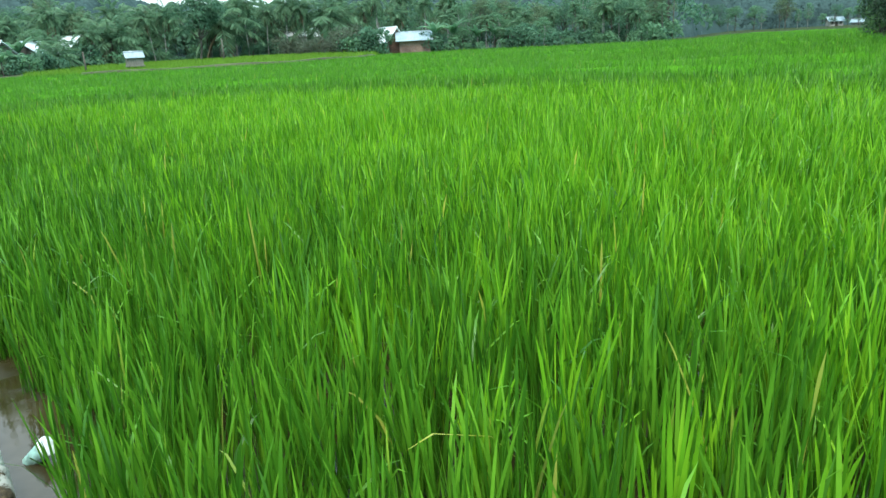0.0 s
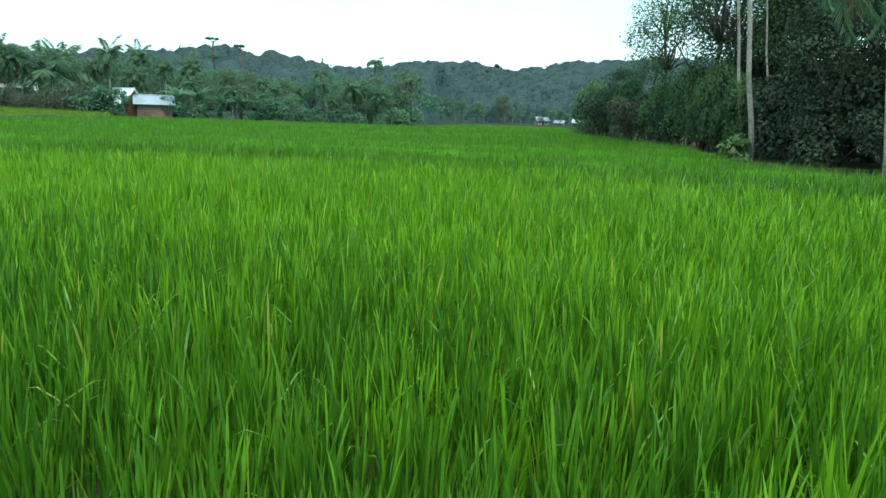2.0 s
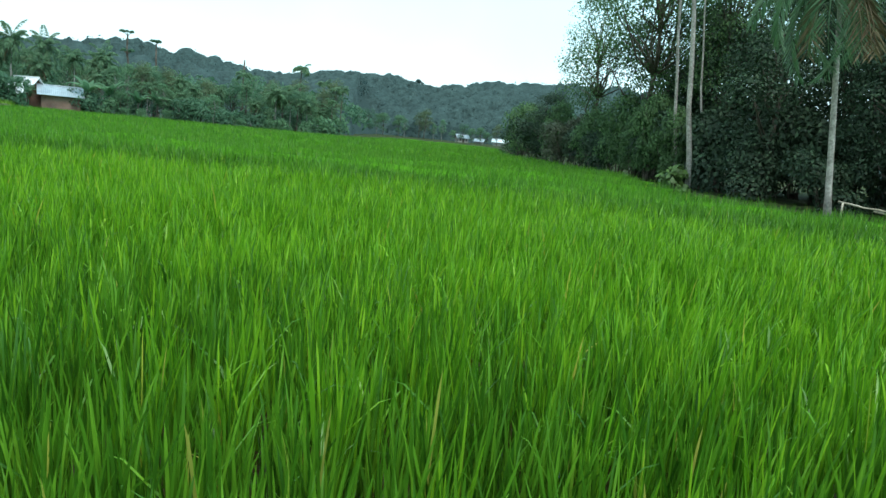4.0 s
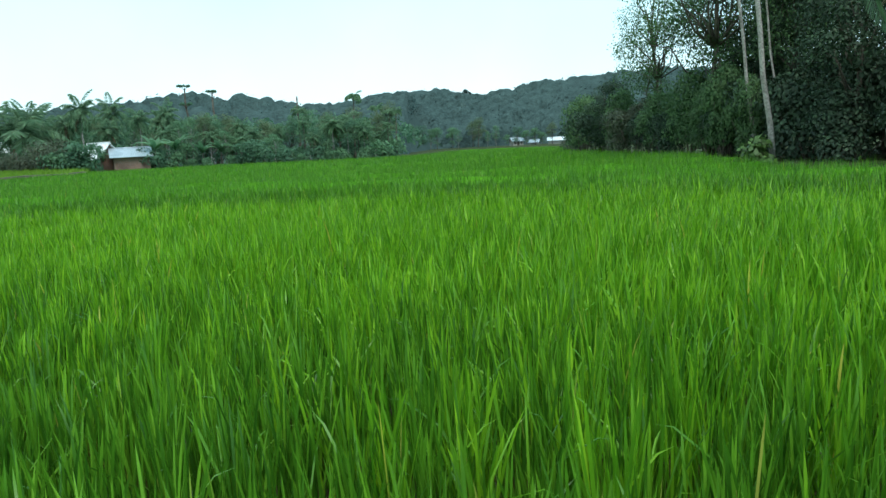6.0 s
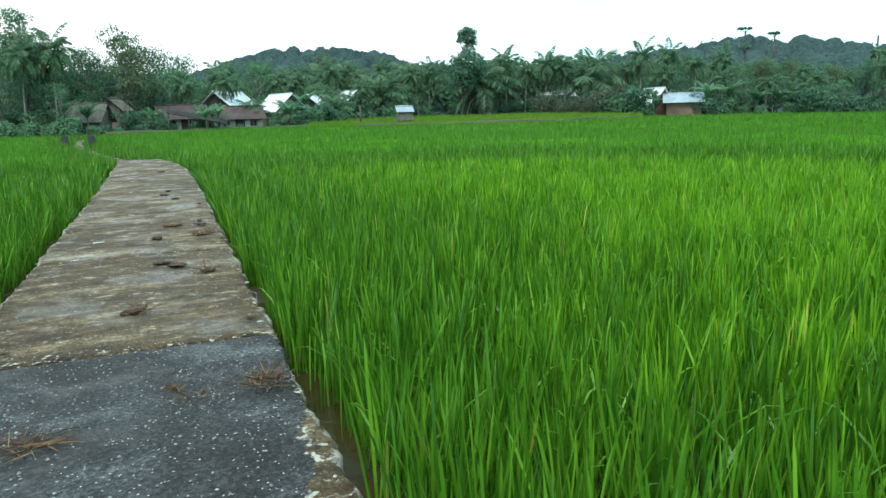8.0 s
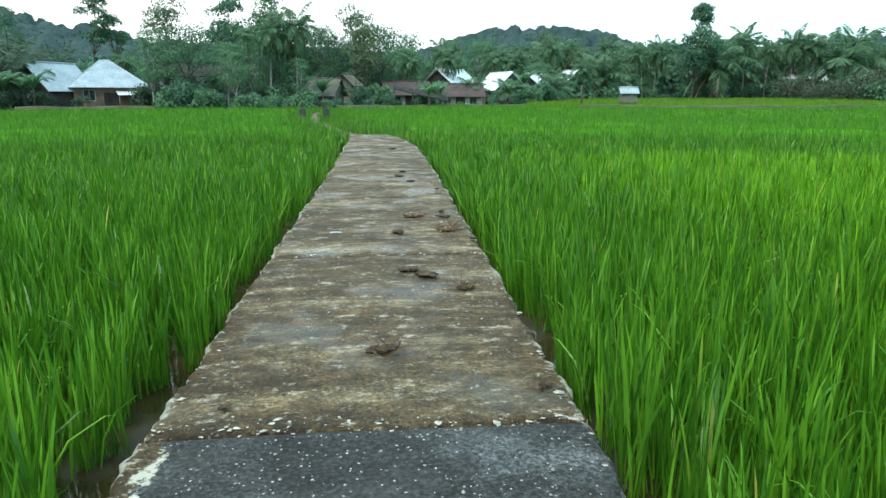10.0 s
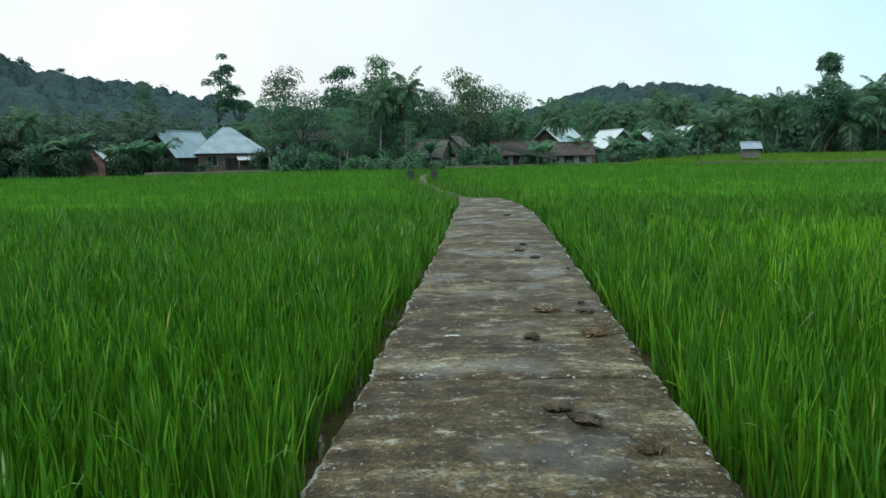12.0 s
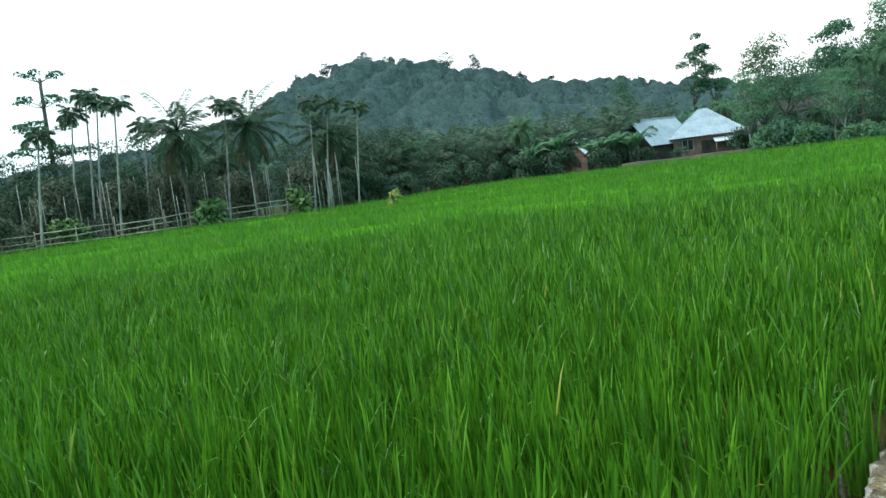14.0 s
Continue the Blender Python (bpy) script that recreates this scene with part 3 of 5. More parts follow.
for spacing, per, segs, width, d0, d1, lean, short in LEVELS:
    def keep(x, y):
        d = near(x, y)
        az = np.degrees(np.arctan2(x, y + 1.0))
        seen = np.where(x > 0, ((az < 118) | (d < 6)) & (y > -10), (y > 1.0) & (az > -82))
        return (d >= d0) & (d < d1) & (~seen if d1 == 18.0 else seen)
    reach = d1 + 6
    X, Y = rice_zone(rs, max(-62, -reach), min(100, reach), max(-24, -reach) if d1 == 18.0 else max(-14, -reach), min(100, reach), spacing, keep)
    young = rs.rand(len(X)) < np.clip((1.12 - plot_edge(X, Y)) / 0.3, 0, 1) * np.clip((X - 2.0) / 3.6, 0, 1)
    for key, pick in (("young", young), ("old", ~young)):
        x, y = X[pick], Y[pick]
        if not len(x):
            continue
        tall = (0.60 if key == "young" else 0.57) + 0.8 * swell(x, y) + rs.normal(0, 0.045, len(x))
        xr, yr, hr = np.repeat(x, per), np.repeat(y, per), np.repeat(tall, per)
        spread = min(0.036 + {4: 0.0, 3: 0.06, 2: 0.16, 1: 0.25}[segs] * spacing, 0.4)
        xr = xr + rs.normal(0, spread, len(xr))
        yr = yr + rs.normal(0, spread, len(yr))
        off = xr - path_x(yr)
        ok = np.abs(off) > path_half(yr) + 0.04 + 0.1 * np.clip((1.0 - yr) / 2.5, 0, 1)
        xr, yr, hr = xr[ok], yr[ok], hr[ok]
        blades(rs, fields[key][0], xr, yr, np.full(len(xr), -0.17), hr * rs.uniform(short, 1.1, len(xr)), width * rs.uniform(0.7, 1.3, len(xr)), segs, lean)
# the closed leaf canopy of the farther rice, below its tips
gx, gy = np.arange(-62, 212, 1.5), np.arange(-40, 104, 1.5)
GX, GY = np.meshgrid(gx, gy)
cz = 0.06 + swell(GX, GY) + 0.06 * rs.rand(*GX.shape)
cell_x, cell_y = GX[:-1, :-1] + 0.75, GY[:-1, :-1] + 0.75
d_far = near(cell_x, cell_y)
keep_cell = in_field(cell_x, cell_y) & (np.abs(cell_x - path_x(cell_y)) > 1.9) & (d_far > 17) & ~young_plot(cell_x, cell_y)
ci, cj = np.nonzero(keep_cell)
w = len(gx)
tagged(new("rice_canopy", mesh_of("rice_canopy", np.stack([GX, GY, cz], -1).reshape(-1, 3), [np.stack([ci * w + cj, ci * w + cj + 1, (ci + 1) * w + cj + 1, (ci + 1) * w + cj], -1)], RICE_DENSE)), "closed leaf layer of the farther rice", "rice", kind="stuff")
tagged(new("rice_field", fields["old"][0].mesh("rice_field", RICE)), "dense deep green rice standing in flooded paddies beside the path", "rice", kind="stuff")
tagged(new("rice_field", fields["young"][0].mesh("rice_field", RICE_YOUNG)), "bright yellow-green young rice plot beside the path", "rice", kind="stuff")

# a paler field and its bund beyond the paddies, before the village
sh = Shape()
x, y = [], []
for az, d in zip(rs.uniform(11, 37, 6600), rs.uniform(0, 1, 6600)):
    px_, py_ = pol(az, 72 + d * (edge_d(az) - 56))
    if not pale_plot(px_, py_):
        continue
    x.append(px_), y.append(py_)
x, y = np.repeat(np.array(x), 6), np.repeat(np.array(y), 6)
x, y = x + rs.normal(0, 0.35, len(x)), y + rs.normal(0, 0.35, len(x))
step_up = 0.55 * np.clip((np.hypot(x - 0.1, y - 2.0) - 71) / 22, 0, 1)
blades(rs, sh, x, y, -0.17 + step_up, rs.uniform(0.5, 0.7, len(x)), np.full(len(x), 0.13), 1, 0.3)
tagged(new("rice_field", sh.mesh("rice_field", RICE_PALE)), "pale yellow-green rice beyond a low earth bund", "rice", kind="stuff")


# ---- trees ----
def limb_line(rs, a, b, n=5, sag=0.08):
    a, b = np.asarray(a, float), np.asarray(b, float)
    t = np.linspace(0, 1, n)[:, None]
    w = rs.normal(0, sag, (n, 3)) * np.linalg.norm(b - a) * np.sin(t * np.pi)
    return a + (b - a) * t + w


def broad_tree(seed, name, label, height, crown, lobes, leaves, size, leaf_mat, bark=BARK, low=0.35, girth=0.16):
    """A forked trunk with limbs to uneven lobes of leaves; built at the origin."""
    rs = rng_for(seed)
    ob = thing(name, label, "tree")
    tr, cr = Shape(), Shape()
    fork = height * low
    trunk = limb_line(rs, (0, 0, -0.1), (rs.normal(0, 0.3), rs.normal(0, 0.3), height * 0.8), 7, 0.02)
    tr.tube(trunk, np.linspace(girth, girth * 0.3, 7), 8)
    cs, rd = [], []
    for i in range(lobes):
        f = rs.uniform(0, 1)
        zc = fork + (height - fork) * (0.15 + 0.78 * f)
        spread = crown * (0.85 * math.sin(math.pi * (0.18 + 0.72 * f))) * rs.uniform(0.35, 1.0)
        a = rs.uniform(0, 2 * np.pi)
        c = np.array([spread * math.cos(a), spread * math.sin(a), zc])
        cs.append(c)
        rr = crown * rs.uniform(0.32, 0.54)
        rd.append((rr, rr, rr * rs.uniform(0.55, 0.85)))
        s = trunk[min(5, 1 + int(5 * max(0, (zc - rr) / height)))]
        tr.tube(limb_line(rs, s, c, 4), np.linspace(girth * 0.4, girth * 0.1, 4), 5)
    leaf_cloud(rs, cr, cs, rd, leaves, size)
    part("trunk", tr.mesh("trunk", bark), ob)
    part("crown", cr.mesh("crown", leaf_mat), ob)
    return ob


def frond(rs, sh, dry, top, phi, rise, length, leaflets, leaf_len, leaf_w, droop):
    """A feather leaf: an arching rib with two rows of hanging leaflets."""
    n = 9
    s = np.linspace(0, 1, n)
    el = rise - droop * s ** 1.3
    d = np.stack([np.cos(el) * math.cos(phi), np.cos(el) * math.sin(phi), np.sin(el)], -1)
    pts = np.asarray(top) + np.concatenate([[np.zeros(3)], np.cumsum((d[:-1] + d[1:]) / 2 * length / (n - 1), 0)])
    sh.tube(pts, np.linspace(0.05, 0.012, n) * (length / 4), 4)
    q = np.linspace(0.14, 0.99, leaflets)
    p = np.stack([np.interp(q, s, pts[:, i]) for i in range(3)], -1)
    t = unit(np.stack([np.interp(q, s, d[:, i]) for i in range(3)], -1))
    lat = unit(np.cross(t, np.array([0, 0, 1.0])))
    size = leaf_len * (0.55 + 0.75 * np.sin(np.pi * np.clip(q * 0.9 + 0.1, 0, 1)))[:, None]
    for side in (-1, 1):
        u = unit(lat * side * 0.8 + t * 0.55 - np.array([0, 0, 1.0]) * rs.uniform(0.25, 0.85, (leaflets, 1)))
        w = unit(np.cross(u, rs.normal(size=(leaflets, 3)) * 0.4 + t))
        sh.leaves(p, u * size, w * leaf_w)


def palm(seed, name, label, height, fronds, length, leaflets, leaf_len, leaf_w, girth, bark, lean=0.06, up=(-0.5, 1.35), droop=1.3, dry=2, leaf=None):
    rs = rng_for(seed)
    ob = thing(name, label, "palm tree")
    tr, cr, dr = Shape(), Shape(), Shape()
    a = rs.uniform(0, 6.28)
    t = np.linspace(0, 1, 9)
    pts = np.stack([np.cos(a) * lean * height * t ** 1.8, np.sin(a) * lean * height * t ** 1.8, height * t - 0.1], -1)
    r = girth * (1.0 - 0.35 * t)
    r[0] *= 1.5
    tr.tube(pts, r, 8)
    top = pts[-1]
    for i in range(fronds):
        phi = i * 2.39996 + rs.uniform(-0.3, 0.3)
        f = (i + 0.5) / fronds
        frond(rs, cr, None, top, phi, up[1] + (up[0] - up[1]) * f + rs.uniform(-0.15, 0.15), length * rs.uniform(0.85, 1.12), leaflets, leaf_len, leaf_w, droop * rs.uniform(0.75, 1.2))
    for i in range(dry):
        frond(rs, dr, None, top - np.array([0, 0, 0.25]), rs.uniform(0, 6.28), -0.8, length * 0.8, leaflets // 2, leaf_len, leaf_w, 0.7)
    part("trunk", tr.mesh("trunk", bark), ob)
    part("crown", cr.mesh("crown", leaf or FROND), ob)
    if dry:
        part("dead_fronds", dr.mesh("dead_fronds", FROND_DRY), ob, "dry brown hanging fronds")
    return ob


def banana(seed, height):
    rs = rng_for(seed)
    ob = thing("banana_plant", "banana plant with broad torn arching leaves", "plant")
    st, cr = Shape(), Shape()
    st.tube([(0, 0, -0.1), (0.03, 0, height * 0.3), (0, 0.03, height * 0.55)], [0.13, 0.11, 0.07], 7)
    for i in range(9):
        phi, n = i * 2.4 + rs.uniform(-0.3, 0.3), 8
        s = np.linspace(0, 1, n)
        el = rs.uniform(1.1, 1.5) - rs.uniform(0.5, 1.9) * s ** 1.5
        d = np.stack([np.cos(el) * math.cos(phi), np.cos(el) * math.sin(phi), np.sin(el)], -1)
        L = height * rs.uniform(0.42, 0.62)
        p = np.array([0, 0, height * 0.52]) + np.concatenate([[np.zeros(3)], np.cumsum(d[1:] * L / (n - 1), 0)])
        wd = 0.3 * np.array([0.15, 0.5, 0.85, 1, 1, 0.85, 0.55, 0.06])[:, None] * height / 4.5
        lat = unit(np.cross(d, np.array([0, 0, 1.0])))
        v = np.concatenate([p - lat * wd - np.array([0, 0, 0.1]), p, p + lat * wd - np.array([0, 0, 0.1])])
        k = np.arange(n - 1)
        cr.add(v, np.concatenate([np.stack([k, k + 1, k + n + 1, k + n], -1), np.stack([k + n, k + n + 1, k + 2 * n + 1, k + 2 * n], -1)]))
    part("stem", st.mesh("stem", BARK), ob)
    part("leaves", cr.mesh("leaves", LEAF_MID), ob)
    return ob


def bush(seed, label, w, h, leaves, size, mat):
    rs = rng_for(seed)
    ob = thing("bush", label, "bush")
    st, cr = Shape(), Shape()
    cs, rd = [], []
    for i in range(9):
        a, r = rs.uniform(0, 6.28), w * rs.uniform(0, 0.36)
        c = np.array([r * math.cos(a), r * math.sin(a), h * rs.uniform(0.14, 0.75)])
        q = w * rs.uniform(0.16, 0.28)
        cs.append(c), rd.append((q, q, min(q, h * 0.34)))
        st.tube(limb_line(rs, (r * 0.2 * math.cos(a), r * 0.2 * math.sin(a), -0.1), c, 4), np.linspace(0.03, 0.01, 4) * max(1, h / 2), 5)
    leaf_cloud(rs, cr, cs, rd, leaves, size)
    part("branchwork", st.mesh("branchwork", BARK), ob)
    part("foliage", cr.mesh("foliage", mat), ob)
    return ob


def planted(proto, spots):
    """The first spot takes the thing itself, the others its copies."""
    for i, (x, y, turn, s, sz) in enumerate(spots):
        m = stand(x, y, -0.3, turn, s, sz)
        if i == 0:
            proto.matrix_basis = m
        else:
            copy_thing(proto, m)
    return proto


rs = rng_for(5)
# prototypes of the village belt, each about 10 m tall
BELT = {
    "broad": [broad_tree(21, "tree", "broad dark green tree in the belt behind the paddies", 10, 3.8, 22, 3500, 0.25, LEAF_DARK, BARK, 0.12),
              broad_tree(22, "tree", "rounded mid-green tree in the belt behind the paddies", 9.5, 3.4, 20, 3300, 0.25, LEAF_MID, BARK, 0.1),
              broad_tree(23, "tree", "tall loose grey-green tree in the belt behind the paddies", 11, 3.0, 20, 2900, 0.24, LEAF_MID, BARK_PALE, 0.3),
              broad_tree(24, "tree", "olive-toned tree with a loose crown behind the paddies", 10, 3.3, 19, 3000, 0.24, LEAF_OLIVE, BARK, 0.18)],
    "palm": [palm(31, "coconut_palm", "coconut palm with a full drooping crown of fronds", 8.2, 24, 3.1, 34, 0.72, 0.13, 0.13, BARK_PALE, 0.06, (-0.9, 1.3), 1.25),
             palm(32, "coconut_palm", "leaning coconut palm with a ragged crown", 7.8, 22, 2.9, 32, 0.7, 0.13, 0.12, BARK_PALE, 0.13, (-0.9, 1.3), 1.3)],
    "low_palm": [palm(33, "oil_palm", "squat palm with long arching dark fronds", 3.2, 24, 3.7, 30, 0.85, 0.12, 0.26, BARK, 0.02, (-0.3, 1.4), 1.05, 2)],
    "oil_palm": [palm(39, "oil_palm", "squat oil palm with long arching deep green fronds", 3.4, 26, 3.6, 34, 0.8, 0.1, 0.26, BARK, 0.02, (-0.5, 1.4), 1.0, 3, FROND_DARK)],
    "dark": [broad_tree(25, "tree", "deep green garden tree at the paddy's edge", 10, 3.6, 22, 3500, 0.25, LEAF_DEEP, BARK, 0.08)],
    "dark_bush": [bush(40, "deep green undergrowth at the paddy's edge", 4.0, 2.8, 1500, 0.22, LEAF_DEEP)],
    "areca": [palm(34, "areca_palm", "slim areca palm with a small tufted crown and pale stem", 8.8, 12, 1.6, 24, 0.6, 0.1, 0.12, BARK, 0.03, (0.15, 1.4), 1.75, 0)],
    "banana": [banana(35, 4.0)],
    "bush": [bush(36, "low dark green bush at the paddy's edge", 4.0, 2.6, 900, 0.27, LEAF_DARK), bush(37, "leafy green bush at the paddy's edge", 3.6, 2.2, 800, 0.26, LEAF_MID)],
    "brown": [bush(38, "wide brownish thicket at the paddy's edge", 8.0, 4.6, 3000, 0.28, LEAF_BROWN)],
}
spots = {k: [[] for _ in v] for k, v in BELT.items()}


# bearing, distance and half-width of the houses that stand open towards the paddies
OPEN = [(-20.2, 92, 2.2), (-23.6, 90, 1.2), (-28.6, 94, 0.8), (-4.6, 88, 1.3), (-2.8, 90, 0.6), (1.4, 88, 1.9), (6.0, 90, 2.2), (39.6, 97, 1.4)]


def put(kind, az, d, s, sz=None, which=None, any_place=False):
    if not any_place and any(abs(az - a) < w + (0.6 if "bush" not in kind else 0.0) and d < hd + 4 for a, hd, w in OPEN):
        return
    x, y = pol(az, d)
    k = rs.randint(len(BELT[kind])) if which is None else which
    spots[kind][k].append((x, y, rs.uniform(0, 360), s, sz or s * rs.uniform(0.92, 1.1)))


# bearing from, to, step, the usual top, kinds
ROWS_OF_TREES = [
    (-47, -24, 1.35, 10.0, ("oil_palm", "dark", "dark", "oil_palm", "palm", "dark")),
    (-24, -17, 1.9, 10.5, ("palm", "dark", "oil_palm")),
    (-17, 1, 1.2, 11.8, ("broad", "broad", "broad", "palm", "broad", "broad", "areca")),
    (1, 12, 1.4, 12.2, ("broad", "palm", "palm", "banana")),
    (12, 34, 1.3, 14.2, ("palm", "broad", "broad", "palm", "low_palm", "broad")),
    (34, 47, 1.4, 12.0, ("broad", "palm", "broad", "palm", "broad")),
    (47, 61, 1.4, 10.8, ("broad", "palm", "broad", "broad", "areca")),
]
for a0, a1, step, top, kinds in ROWS_OF_TREES:
    i = 0
    for layer, back, grow in ((0, 7, 0.72), (1, 17, 0.98), (2, 30, 1.22)):
        for az in np.arange(a0 + 0.4 * layer, a1, step * (1.9 if layer == 2 else 1.0)):
            kind = kinds[i % len(kinds)]
            i += 1
            if kind == "banana" and layer:
                kind = "palm"
            if layer == 0 and kind in ("palm", "broad") and 2 < az < 34 and rs.rand() < 0.6:
                continue
            base = {"broad": 10.2, "palm": 10.0, "low_palm": 6.2, "areca": 10.3, "banana": 4.0, "oil_palm": 6.4, "dark": 10.2}[kind]
            s = top / base * grow * rs.uniform(0.78, 1.08)
            tall_s = s
            if kind in ("low_palm", "oil_palm", "banana"):
                s = tall_s = min(s, 1.35)
            elif kind in ("palm", "areca"):
                s = min(s, 1.12)
            if kind == "broad" and az > 12:
                s, tall_s = s * 0.92, tall_s * 0.78
            put(kind, az + rs.uniform(-0.6, 0.6), edge_d(az) + back + (11 if 13 < az < 36 else 0) + rs.uniform(-3, 4), s, tall_s)
for az in np.arange(-49, 61.5, 1.3):
    if -26 < az < -17 or -6 < az < 11:
        if rs.rand() < 0.6:
            continue
    put("bush" if az > -17 else "dark_bush", az + rs.uniform(-0.5, 0.5), edge_d(az) + rs.uniform(1.5, 4) + (17 if 13 < az < 37 else 0), rs.uniform(0.6, 1.15))
for az, d, s in ((34.4, 93, 0.85), (33.0, 96, 0.75), (31.6, 98, 0.7), (29.5, 105, 0.9)):
    put("brown", az, d, s, None, None, True)
for az in np.arange(-7, 34, 1.15):
    put("bush", az + rs.uniform(-0.4, 0.4), edge_d(az) + (4 if az < 13 else 18) + rs.uniform(0, 2), rs.uniform(0.35, 0.7), None, None, True)
for az, d, s in ((-17.6, 83, 0.95), (-16.6, 82, 0.9), (-22.1, 81, 0.6), (-24.2, 80, 0.8), (-26.8, 80, 0.9), (-27.8, 80, 0.8), (-15.6, 82, 0.9), (-13.5, 82, 1.0), (-11.4, 82, 0.9), (-9.5, 81, 0.9), (-7.5, 80, 0.9), (10.6, 86, 0.9), (12.4, 89, 1.0), (8.4, 86, 0.7)):
    put("dark_bush" if az < -7 else "bush", az, d, s, None, None, True)
for az in np.arange(-48, 61, 1.9):
    put("bush" if az > -17 else "dark_bush", az + rs.uniform(-0.6, 0.6), edge_d(az) + rs.uniform(9, 13) + (12 if 13 < az < 37 else 0), rs.uniform(0.9, 1.5))
for az in np.arange(3, 16, 3.4):
    put("low_palm", az + rs.uniform(-0.5, 0.5), edge_d(az) + 5 + rs.uniform(0, 3), rs.uniform(0.42, 0.6), None, None, True)
for az, d, s in ((41.8, 95, 1.2), (43.2, 96, 1.1), (45.2, 95, 1.0), (46.5, 97, 1.0), (-26.5, 80, 1.1), (-30.5, 80, 1.2), (-31.8, 82, 1.2), (-4.9, 80, 1.0), (3.3, 76, 0.8), (-32.6, 79, 1.0), (-24.8, 80, 1.0), (-27.4, 80, 1.1), (-28.2, 81, 1.0), (-25.4, 82, 1.1), (4.2, 80, 0.8), (9.6, 86, 0.9), (10.4, 87, 0.85)):
    put("banana", az, d, s * 0.78, None, None, True)
for az, d, s in ((54.0, 90, 0.66), (55.3, 91, 0.82), (56.4, 92, 0.95), (57.8, 89, 0.72), (59.4, 91, 0.62), (58.6, 90, 0.5), (55.0, 89, 0.45)):
    put("palm", az, d, s)
for az, d, s in ((56.9, 94, 1.02), (60.2, 96, 0.78), (2.1, 125, 1.05), (-1.9, 88, 0.82), (-2.4, 89, 0.76), (-3.0, 88, 0.7)):
    put("areca", az, d, s)
for az, d, s in ((26.6, 100, 1.0), (29.6, 101, 0.95), (31.2, 100, 1.02), (33.5, 104, 0.95), (36.8, 108, 1.02), (40.8, 104, 0.95), (48.0, 98, 0.6), (50.6, 100, 0.62), (17.0, 98, 0.9), (19.6, 100, 0.95), (-27.5, 84, 1.05), (-29.8, 82, 0.95), (-8.8, 80, 0.95), (-6.8, 80, 1.0), (28.0, 104, 1.0), (30.5, 108, 1.05), (35.6, 106, 0.98), (38.6, 112, 1.0), (20.4, 102, 0.88), (15.2, 104, 0.92), (13.0, 106, 0.9), (34.6, 110, 1.0), (42.4, 108, 0.9), (10.2, 104, 0.9)):
    put("palm", az, d + (8 if 13 < az < 36 else 0), s * 1.12, s * 1.48)
for az, d, s in ((13.4, 98, 0.8), (15.3, 99, 0.9), (14.3, 100, 0.62), (12.4, 96, 0.7), (37.9, 95, 0.5)):
    put("palm", az, d, s, None, None, True)
for az, d, s in ((36.2, 91, 1.5), (37.0, 90.5, 1.2), (35.4, 91.5, 1.3), (13.0, 96, 1.2), (14.6, 98, 1.3), (15.8, 99, 1.2), (37.6, 93, 0.9), (16.9, 100, 1.2)):
    put("bush", az, d, s, None, None, True)
for az in np.arange(60.4, 76, 0.75):
    put("broad", az + rs.uniform(-0.3, 0.3), 200 + rs.uniform(0, 18), rs.uniform(0.55, 0.95), None, None, True)
for az in np.arange(-15.5, 0.6, 0.75):
    top = np.interp(az, [-14.5, -12, -9, -4, -1, 0.6], [12.0, 14.4, 15.2, 13.2, 10.4, 8.0])
    put("broad", az, 104 + rs.uniform(0, 9), top / 10.2 * 0.86, top / 10.2 * rs.uniform(0.86, 1.0), (0, 1, 3)[rs.randint(3)], True)
for az in np.arange(1.0, 38, 1.15):
    top = 1.4 + 122 * math.tan(radians(np.interp(az, [1, 3, 6, 9, 12, 16, 24, 38], [4.0, 4.4, 5.5, 6.0, 5.5, 4.6, 4.3, 4.2])))
    put("broad", az, 118 + rs.uniform(0, 8), top / 10.2 * 0.85, top / 10.2 * rs.uniform(0.84, 1.0), (0, 1, 3)[rs.randint(3)], True)
for az in np.arange(41.5, 60.5, 0.95):
    put("broad", az, edge_d(az) + 8 + rs.uniform(0, 12), rs.uniform(0.55, 0.72), rs.uniform(0.6, 0.92), None, True)
for kind, protos in BELT.items():
    for proto, where in zip(protos, spots[kind]):
        if where:
            planted(proto, where)

# single tall trees over the belt
for seed, az, d, h, crown, label, n in ((41, -20.6, 116, 18.3, 2.7, "tall dark layered tree above the village roofs", 4200), (42, -19.3, 118, 13.5, 2.4, "airy spreading tree above the village roofs", 1500),
                                        (43, 23.1, 99, 9.6, 3.4, "dense dark tree with a rounded crown", 5200), (44, -11.8, 98, 14.0, 3.2, "tall airy tree with a loose crown", 3000),
                                        (45, -8.6, 102, 15.2, 3.2, "tall pale-stemmed tree with thin foliage", 1900), (46, -25.8, 150, 15.5, 3.6, "tall tree on the slope with a flat crown", 2800)):
    t = broad_tree(seed, "tree", label, h, crown, 18, n, 0.3, LEAF_DARK if n > 2500 else LEAF_MID, BARK, 0.4)
    t.matrix_basis = stand(*pol(az, d), -0.3 if d < 130 else 1.0)
t = broad_tree(47, "tree", "small round-crowned tree on a thin bare stem", 13.6, 2.0, 14, 2800, 0.25, LEAF_DARK, BARK, 0.72, 0.12)
t.matrix_basis = stand(*pol(23.6, 108))


